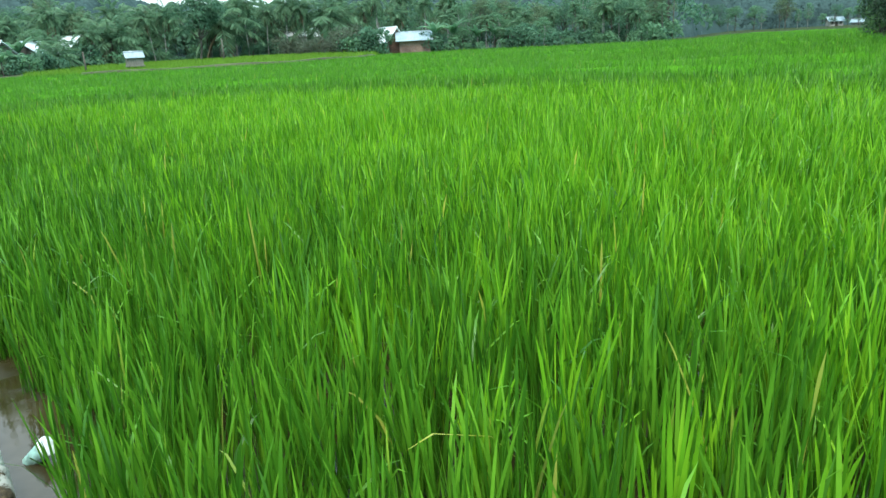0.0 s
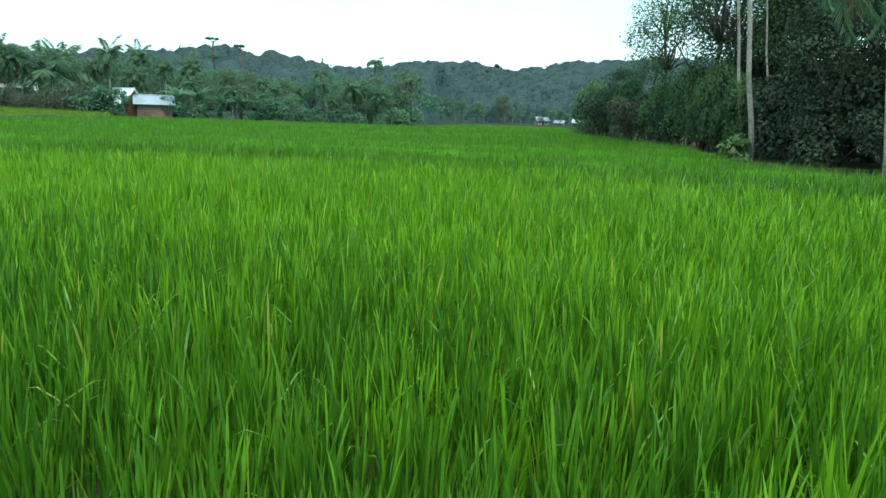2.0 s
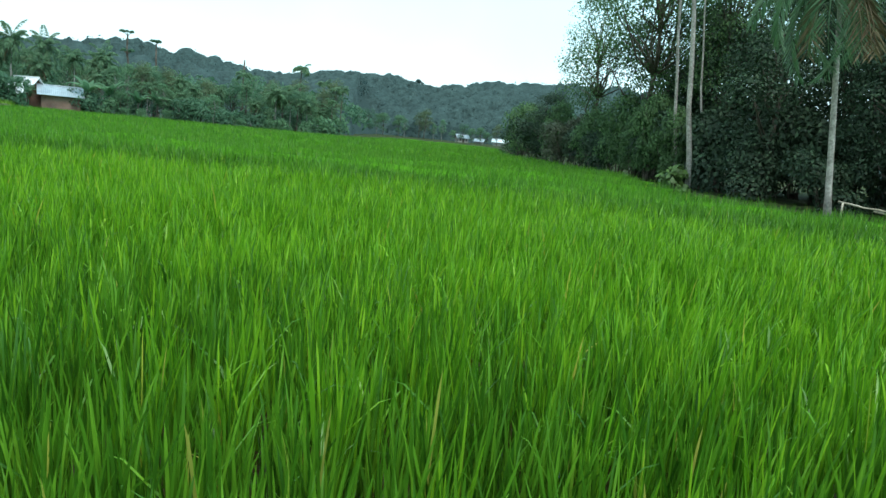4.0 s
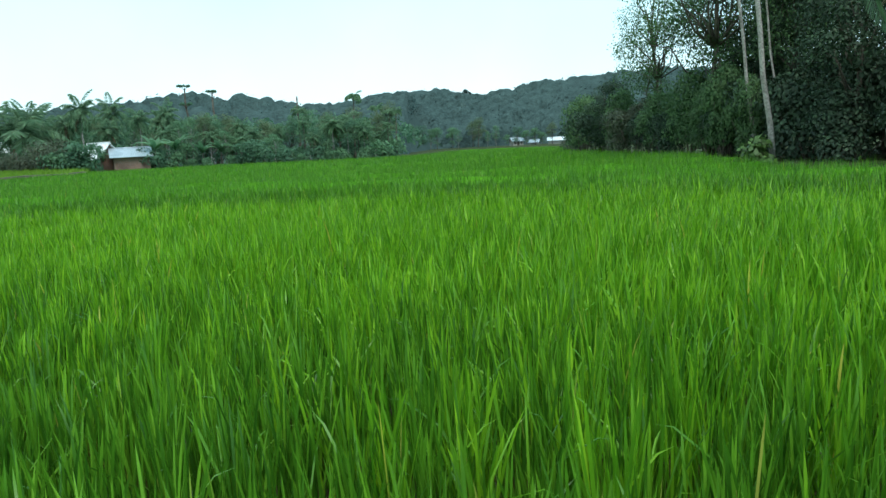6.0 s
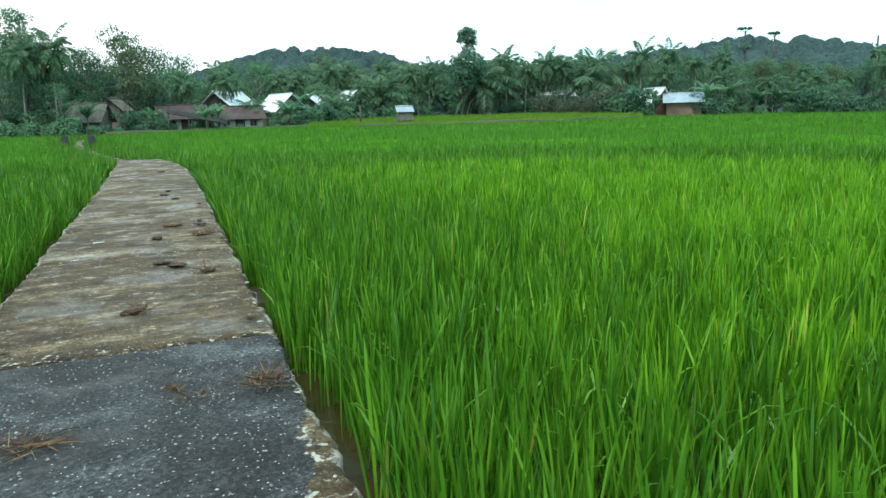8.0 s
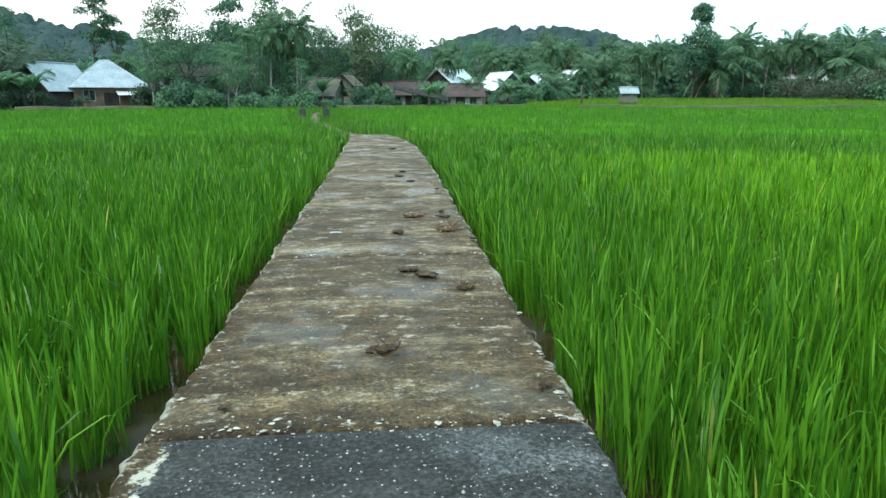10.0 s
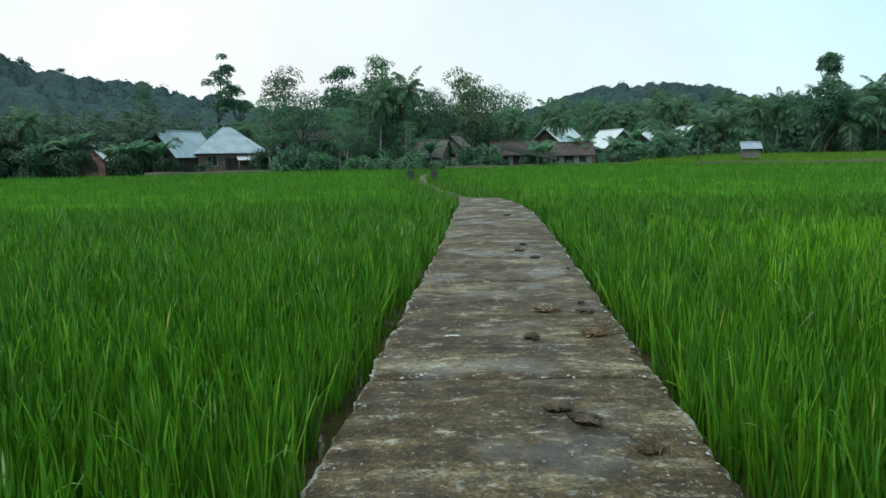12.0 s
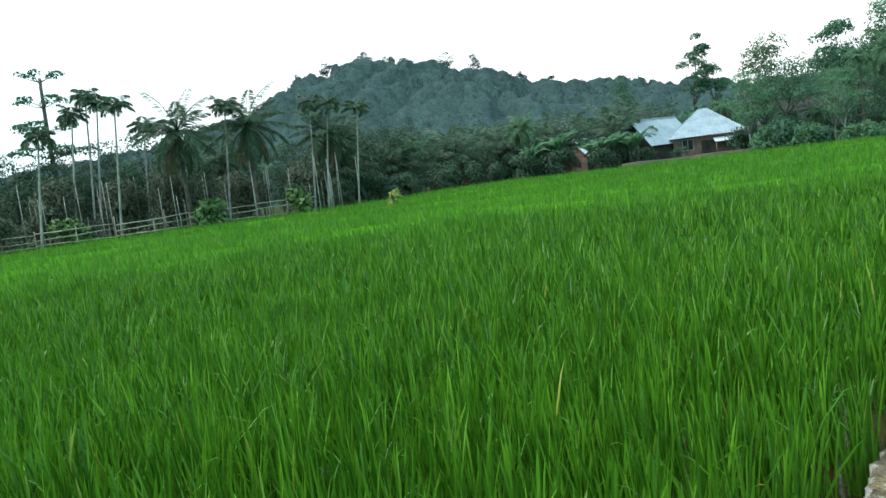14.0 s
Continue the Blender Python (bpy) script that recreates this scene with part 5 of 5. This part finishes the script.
    if stilts:
        for px_ in (-hw + 0.12, 0, hw - 0.12):
            for py_ in (-hd + 0.12, hd - 0.12):
                part("stilt", Shape().tube([(px_, py_, -0.1), (px_, py_, b + 0.05)], [0.08, 0.075], 6).mesh("stilt", WOOD_DARK), ob)
        part("floor_deck", Shape().box(-hw - 0.1, -hd - 0.25, b - 0.12, hw + 0.1, hd, b).mesh("floor_deck", WOOD_WALL, False), ob)
    if porch:
        x0, x1, out, zt = porch
        ridged_roof = ridged(Shape(), (x0, -hd - out, zt - 0.45), (x1, -hd - out, zt - 0.45), (x1, -hd - 0.02, zt), (x0, -hd - 0.02, zt), 8)
        part("porch_roof", ridged_roof.mesh("porch_roof", TIN_WHITE, False), ob)
        for px_ in (x0 + 0.1, x1 - 0.1):
            part("porch_post", Shape().tube([(px_, -hd - out + 0.1, -0.1), (px_, -hd - out + 0.1, zt - 0.45)], [0.06, 0.055], 6).mesh("porch_post", WOOD_WALL), ob)
    return ob


house("brick house with a steep grey tin hip roof", -20.2, 92, 7.6, 7.0, 2.9, 2.7, BRICK, TIN, 8, hip=True, porch=(0.4, 3.0, 1.6, 2.2))
house("dark timber house with a bright tin gable roof", -23.6, 90, 4.8, 6.5, 2.6, 2.5, WOOD_DARK, TIN, -42, ridge_across=True, windows=1)
house("small brick house with a white tin roof among banana plants", -28.6, 94, 3.6, 5.0, 2.4, 1.6, BRICK, TIN_WHITE, -36, ridge_across=True, windows=1)
house("house with a pale tin roof on the wooded slope", -30.4, 132, 2.6, 3.0, 2.0, 1.5, PLASTER, TIN, 30, z=4.2, windows=1)
house("white plastered house half hidden behind garden trees", -14.6, 85, 6.0, 5.0, 2.2, 1.2, LIME, TIN_DARK, 0, stilts=1.7)
house("grey thatched stilt hut beside the footpath", -4.7, 86, 3.0, 3.2, 1.3, 1.5, WOOD_WALL, THATCH, 64, stilts=0.7, windows=1, ridge_across=True)
house("weathered plank house with a grey gable", -3.0, 93, 2.2, 4.0, 2.6, 1.0, WOOD_WALL, THATCH, -16, ridge_across=True, windows=1, stilts=0.6)
house("low pale plank house with a rusty brown roof", 1.5, 88, 5.0, 4.5, 1.9, 1.3, PLASTER, TIN_RUST, 12)
house("house with a bright tin gable behind the brown roof", 5.0, 97, 5.2, 6.0, 2.9, 2.0, WOOD_DARK, TIN_WHITE, -32, ridge_across=True)
house("low house with a rusty brown tin roof and pale walls", 5.6, 87, 5.0, 4.6, 1.7, 1.2, PLASTER, TIN_RUST, 6)
house("timber house with a bright tin roof among palms", 8.9, 95, 4.2, 5.0, 2.6, 1.8, WOOD_WALL, TIN_WHITE, 30, ridge_across=True, windows=1)
house("timber house with a bright tin roof and dark veranda", 11.6, 99, 4.0, 5.0, 2.8, 1.5, WOOD_DARK, TIN_WHITE, -25, ridge_across=True, windows=1)
house("tall stilt house with a bright tin roof", 14.2, 104, 3.4, 4.0, 2.4, 1.3, WOOD_DARK, TIN_WHITE, 35, stilts=1.2, ridge_across=True, windows=1)
house("brick house with a pale tin roof at the paddy's edge", 40.0, 97, 4.1, 5.5, 2.2, 0.95, BRICK, TIN, 4, windows=0)
house("small annex with a white tin gable beside the brick house", 37.9, 98.5, 2.6, 4.0, 2.4, 1.5, BRICK, TIN_WHITE, 34, windows=0, ridge_across=True)
house("distant house with a white tin roof among palms", 29.6, 122, 4.4, 4.0, 2.6, 1.2, PLASTER, TIN_WHITE, 10, z=1.2)
house("distant pale house among palms", 31.8, 124, 2.6, 3.0, 2.4, 1.2, PLASTER, TIN_WHITE, -20, z=1.2, windows=1)
house("distant white house at the valley's end", 68.6, 214, 3.2, 3.2, 1.6, 0.8, PLASTER, TIN, 20)
house("distant low shed with a white roof", 70.0, 216, 2.4, 3.0, 1.0, 0.6, PLASTER, TIN, -10, windows=0)
house("distant white shed at the valley's end", 71.8, 205, 4.6, 4.0, 1.3, 0.7, PLASTER, TIN_WHITE, 0, windows=0)
house("tiny field hut on stilts at the paddy's edge", 18.6, 80, 1.6, 1.6, 0.9, 0.45, WOOD_WALL, TIN, 10, stilts=1.0, windows=0, eave=0.2)

# a lean-to: a dark sloping sheet on posts
lean = thing("lean_to", "open lean-to with a sagging dark sheet roof", "shelter")
xl, yl = pol(2.7, 79)
lean.matrix_basis = stand(xl, yl, -0.3, -2.7)
part("roof", ridged(Shape(), (-3.0, -1.4, 2.35), (2.9, -1.4, 1.05), (2.9, 1.2, 1.45), (-3.0, 1.2, 2.85), 16).mesh("roof", TIN_DARK, False), lean)
for px_, hz in ((-2.8, 2.3), (-0.9, 1.9), (1.0, 1.48), (2.7, 1.1)):
    part("post", Shape().tube([(px_, -1.2, -0.1), (px_, -1.2, hz)], [0.07, 0.06], 6).mesh("post", WOOD_DARK), lean)
bench = part("shelf", Shape().box(-0.5, -1.0, 0.55, 2.9, 0.6, 0.68).mesh("shelf", WOOD_WALL, False), lean)

# posts in the fields
for az, d, h, label in ((15.1, 80, 2.7, "weathered wooden post at the paddy's edge"), (24.9, 94, 3.6, "slim wooden pole before the palms"), (32.6, 100, 3.2, "slim wooden pole before the thicket")):
    p = tagged(new("post", Shape().tube([(0, 0, -0.1), (0.03, 0, h * 0.5), (0.0, 0.03, h)], [0.11, 0.1, 0.085], 7).mesh("post", BARK)), label, "post")
    p.matrix_basis = stand(*pol(az, d))

# earth bunds: before the village and between the western paddies
def bund(points, width, h, label):
    sh = Shape()
    pts = np.asarray(points, float)
    t = np.arange(len(pts))
    tt = np.linspace(0, len(pts) - 1, 40)
    p = np.stack([np.interp(tt, t, pts[:, 0]), np.interp(tt, t, pts[:, 1])], -1)
    d = unit(np.gradient(p, axis=0))
    nrm = np.stack([-d[:, 1], d[:, 0]], -1)
    prof = ((-0.5, -0.35), (-0.3, h - 0.05), (0, h), (0.3, h - 0.05), (0.5, -0.35))
    rows = []
    for a, z in prof:
        wob = 0.05 * np.sin(tt * 5 + a) if z > 0 else 0 * tt
        rows.append(np.concatenate([p + nrm * width * a, (z + wob)[:, None]], 1))
    v = np.concatenate(rows)
    k = np.arange(39)
    sh.add(v, np.concatenate([np.stack([k + 40 * i, k + 40 * (i + 1), k + 1 + 40 * (i + 1), k + 1 + 40 * i], -1) for i in range(4)]))
    return tagged(new("bund", sh.mesh("bund", ASPHALT_SOIL)), label, "earth bank", kind="structure")


bund([pol(15, 71), pol(22, 70.5), pol(30, 71), pol(34, 77), pol(37, 83)], 1.2, 0.40, "low earth bund between two paddies")
bund([pol(-4, 74), pol(2, 77), pol(7, 80), pol(13, 87)], 2.4, 0.36, "low earth bank before the village")
bund([pol(-26, 76), pol(-22, 76), pol(-17, 75)], 2.0, 0.42, "low earth bank before the village")

# parapet of a little bridge on the path
bridge = thing("bridge_parapet", "small mossy concrete bridge parapet on the footpath", "bridge")
for px_, py_ in ((-4.75, 44.4), (-3.35, 44.0), (-3.6, 46.2), (-4.95, 46.6)):
    part("post", Shape().box(px_ - 0.14, py_ - 0.14, -0.35, px_ + 0.14, py_ + 0.14, 0.62).mesh("post", CONCRETE_OLD, False), bridge)
part("rail", Shape().tube([(-3.35, 44.0, 0.5), (-3.6, 46.2, 0.5)], [0.07, 0.07], 6).mesh("rail", CONCRETE_OLD), bridge)
part("rail", Shape().tube([(-4.75, 44.4, 0.5), (-4.95, 46.6, 0.5)], [0.07, 0.07], 6).mesh("rail", CONCRETE_OLD), bridge)


# ---- small things on and beside the path ----
def dung(x, y, w, seed, mat, label):
    rs = rng_for(seed)
    bm = bmesh.new()
    bmesh.ops.create_icosphere(bm, subdivisions=4, radius=0.8)
    for v in bm.verts:
        k = 1 + 0.6 * noise.noise(v.co * 1.6 + Vector((seed, 0, 0))) + 0.4 * noise.noise(v.co * 5 + Vector((0, seed, 0)))
        v.co = Vector((v.co.x * k * w, v.co.y * k * w * 0.72, max(-0.02, v.co.z * k * w * 0.13 + 0.012 * noise.noise(v.co * 11))))
    me = bpy.data.meshes.new("dung")
    bm.to_mesh(me)
    bm.free()
    me.polygons.foreach_set("use_smooth", [True] * len(me.polygons))
    me.materials.append(mat)
    ob = tagged(new("dung", me), label, "dung", "dung on the path")
    ob.matrix_basis = pose(x, y, float(path_z(y)) + 0.015, 0, 0, rs.uniform(0, 360))


for i, (x, y, w, pale) in enumerate(((0.05, 5.55, 0.13, 0), (0.25, 7.36, 0.15, 0), (0.64, 6.8, 0.12, 0), (0.28, 13.9, 0.14, 0), (0.36, 14.6, 0.12, 0), (0.36, 9.9, 0.2, 1), (0.71, 9.85, 0.13, 0), (0.68, 9.05, 0.2, 1), (0.19, 8.95, 0.14, 0), (0.83, 4.98, 0.06, 0), (0.46, 13.2, 0.13, 0), (0.21, 19.8, 0.15, 0), (0.38, 7.2, 0.16, 0), (0.9, 8.55, 0.07, 0), (-0.66, 4.85, 0.05, 0), (0.72, 10.2, 0.07, 0), (0.8, 12.2, 0.06, 0))):
    dung(x, y, w * 0.68, 100 + i, DUNG_PALE if pale else DUNG, "dry crumbling brown dung on the concrete path" if pale else "dark dung pat on the concrete path")


def tuft(x, y, r, n, length, seed, label, flat=0.9):
    rs = rng_for(seed)
    sh = Shape()
    a = rs.uniform(0, 6.28, n)
    p = np.stack([rs.normal(0, r * 0.35, n), rs.normal(0, r * 0.35, n), np.full(n, 0.006)], -1)
    el = np.abs(rs.normal(0, 0.45, n)) * (1.4 - flat)
    el = np.where(rs.rand(n) < (0.35 if flat < 1 else 0.05), rs.uniform(0.2, 0.9, n), el)
    u = np.stack([np.cos(a) * np.cos(el), np.sin(a) * np.cos(el), np.sin(el)], -1) * (length * rs.uniform(0.5, 1.2, n))[:, None]
    w = unit(np.cross(u, rs.normal(size=(n, 3)))) * 0.006
    sh.leaves(p, u, w)
    ob = tagged(new("straw_tuft", sh.mesh("straw_tuft", STRAW)), label, "straw")
    ob.matrix_basis = pose(x, y, float(path_z(y)) + 0.004)


tuft(0.78, 3.72, 0.14, 130, 0.15, 201, "reddish dry grass tuft lying on the path")
tuft(0.3, 3.83, 0.06, 60, 0.05, 202, "yellowish dry straw lying on the path", 1.35)
tuft(-0.3, 3.36, 0.13, 90, 0.17, 208, "loose reddish straw lying on the path", 1.2)
tuft(0.42, 3.62, 0.1, 16, 0.16, 203, "a few dry stalks lying on the path")
tuft(0.4, 9.85, 0.2, 70, 0.16, 204, "dry straw scattered round dung on the path")
tuft(0.7, 9.0, 0.22, 80, 0.18, 205, "dry straw scattered round dung on the path")
tuft(0.62, 6.75, 0.16, 50, 0.16, 206, "dry straw scattered on the path")
tuft(0.08, 5.55, 0.18, 50, 0.14, 207, "dry straw scattered round dung on the path")

pebbles = Shape()
rs = rng_for(300)
ico = [(0, 0, 1), (0.9, 0, 0.2), (0.3, 0.85, 0.2), (-0.72, 0.53, 0.2), (-0.72, -0.53, 0.2), (0.3, -0.85, 0.2)]
for _ in range(2600):
    x, y = rs.uniform(-0.9, 0.9), rs.uniform(-1.5, 4.2) if rs.rand() < 0.6 else rs.uniform(4.2, 14)
    s = 0.003 + 0.008 * rs.rand() ** 3
    a = rs.uniform(0, 6.28)
    v = np.array(ico) * s * rs.uniform(0.7, 1.3, (6, 3))
    v = v @ np.array([[math.cos(a), math.sin(a), 0], [-math.sin(a), math.cos(a), 0], [0, 0, 1]]) + np.array([x, y, float(path_z(y)) + 0.002])
    pebbles.add(v, (), [(0, 1, 2), (0, 2, 3), (0, 3, 4), (0, 4, 5), (0, 5, 1)])
tagged(new("pebbles", pebbles.mesh("pebbles", PEBBLE, False)), "small pale stones loose on the path", "pebbles", kind="stuff")

# pale crumbs of concrete along the joints and rims
crumbs = Shape()
for _ in range(520):
    y = rs.uniform(-1, 16)
    x = rs.choice([-1, 1]) * (0.93 - abs(rs.normal(0, 0.05)))
    if rs.rand() < 0.4:
        y, x = rs.choice([1.35, 4.63, 4.63, 7.95, 11.4]) + rs.normal(0.04, 0.05), rs.uniform(-0.93, 0.93)
    s = 0.004 + 0.016 * rs.rand() ** 3
    a = rs.uniform(0, 6.28)
    v = np.array(ico) * s * rs.uniform(0.5, 1.5, (6, 3)) * np.array([1.5, 1.0, 0.4])
    v = v @ np.array([[math.cos(a), math.sin(a), 0], [-math.sin(a), math.cos(a), 0], [0, 0, 1]]) + np.array([x, y, float(path_z(y)) - 0.004])
    crumbs.add(v, (), [(0, 1, 2), (0, 2, 3), (0, 3, 4), (0, 4, 5), (0, 5, 1)])
tagged(new("concrete_crumbs", crumbs.mesh("concrete_crumbs", CRUMB, False)), "pale crumbs of broken concrete along joints and rims", "rubble", kind="stuff")

# a crumpled plastic cup in the ditch
cup = thing("plastic_cup", "crumpled white and teal plastic cup lying in the ditch", "litter")
cup.matrix_basis = pose(1.1, -2.42, -0.125, 52, 12, 30)
a = np.linspace(0, 2 * np.pi, 15)[:-1]
rings = [(0.028, -0.09), (0.034, -0.04), (0.038, 0.02), (0.042, 0.05)]
v = np.concatenate([np.stack([r * np.cos(a) * (1 + 0.12 * np.sin(3 * a + z * 40)), r * np.sin(a), np.full(14, z)], -1) for r, z in rings])
k = np.arange(14)
part("body", mesh_of("body", v, [np.concatenate([np.stack([k + 14 * i, (k + 1) % 14 + 14 * i, (k + 1) % 14 + 14 * (i + 1), k + 14 * (i + 1)], -1) for i in range(3)])], TEAL_PLASTIC), cup, "pale teal cup body")
part("lid", Shape().tube([(0, 0, 0.045), (0, 0, 0.06), (0, 0, 0.066)], [0.046, 0.046, 0.036], 14).mesh("lid", WHITE_PLASTIC), cup, "white lid")
stick = tagged(new("stick", Shape().tube([(0, 0, 0.008), (0.06, 0.01, 0.01), (0.12, 0.0, 0.008)], [0.006, 0.006, 0.005], 6).mesh("stick", WHITE_PLASTIC)), "short white stick lying on the path", "litter")
stick.matrix_basis = pose(-0.5, 8.97, 0.04)

# ---- the path: cast slabs with ragged rims ----
pavement = thing("pavement", "old concrete footpath of cast slabs through the paddies", "footpath", kind="structure")
rs = rng_for(400)
cuts = [-26, -22.5, -19, -15.5, -12.4, -9.2, -6.4, -3.6, -0.8, 1.35, 4.63, 7.95, 11.4, 14.8, 17.6, 20.2, 22.6, 25.0, 27.4, 30, 33, 36, 39.5, 43, 46.5, 50, 54, 58, 62, 66, 70]
for i, (ya, yb) in enumerate(zip(cuts, cuts[1:])):
    n, m = (72 if -6 < ya < 12 else 26), 13
    yc = (ya + yb) / 2
    xc, zc = float(path_x(yc)), float(path_z(yc))
    ys = np.linspace(ya + 0.011, yb - 0.011, n)
    us = np.concatenate([[-1, -0.975], np.linspace(-0.9, 0.9, m - 4), [0.975, 1]])
    top = np.zeros((n, m, 3))
    for j, y in enumerate(ys):
        half = float(path_half(y))
        lw = half + 0.010 * math.sin(y * 3.1) + 0.009 * math.sin(y * 9.7 + 2) + rs.normal(0, 0.009)
        rw = half + 0.010 * math.sin(y * 2.7 + 1) + 0.009 * math.sin(y * 8.9) + rs.normal(0, 0.009)
        x = np.where(us < 0, us * lw, us * rw) + path_x(y)
        skew = 0.02 * us + 0.012 * np.sin(us * 4 + i)
        yy = y + (skew if j in (0, n - 1) else 0)
        z = path_z(y) - 0.012 * np.abs(us) ** 4 - np.where(np.abs(us) > 0.99, 0.015 + 0.03 * rs.rand() ** 2, 0) + 0.004 * np.sin(y * 4 + us * 3)
        if j in (0, n - 1):
            z = z - 0.012
        top[j] = np.stack([x, np.broadcast_to(yy, us.shape), z], -1)
    low = top.copy()
    low[..., 2] = -0.42
    v = np.concatenate([top.reshape(-1, 3), low.reshape(-1, 3)]) - np.array([xc, yc, zc])
    jj, kk = np.meshgrid(np.arange(n - 1), np.arange(m - 1), indexing="ij")
    q = (jj * m + kk).ravel()
    N = n * m
    faces = [np.stack([q, q + 1, q + m + 1, q + m], -1)]
    rim = [(a_, b_) for a_, b_ in zip(range(0, N - m, m), range(m, N, m))]
    faces.append(np.array([(a_, b_, b_ + N, a_ + N) for a_, b_ in rim] + [(b_ + m - 1, a_ + m - 1, a_ + m - 1 + N, b_ + m - 1 + N) for a_, b_ in rim]
                          + [(k_ + 1, k_, k_ + N, k_ + 1 + N) for k_ in range(m - 1)] + [(N - m + k_, N - m + k_ + 1, 2 * N - m + k_ + 1, 2 * N - m + k_) for k_ in range(m - 1)]))
    s = part("slab", mesh_of("slab", v, faces, SCREED if abs(yc - 3) < 1 else CONCRETE, True), pavement, "slab with a tarry pebbled patch" if abs(yc - 3) < 1 else "")
    s.location = (xc, yc, zc)
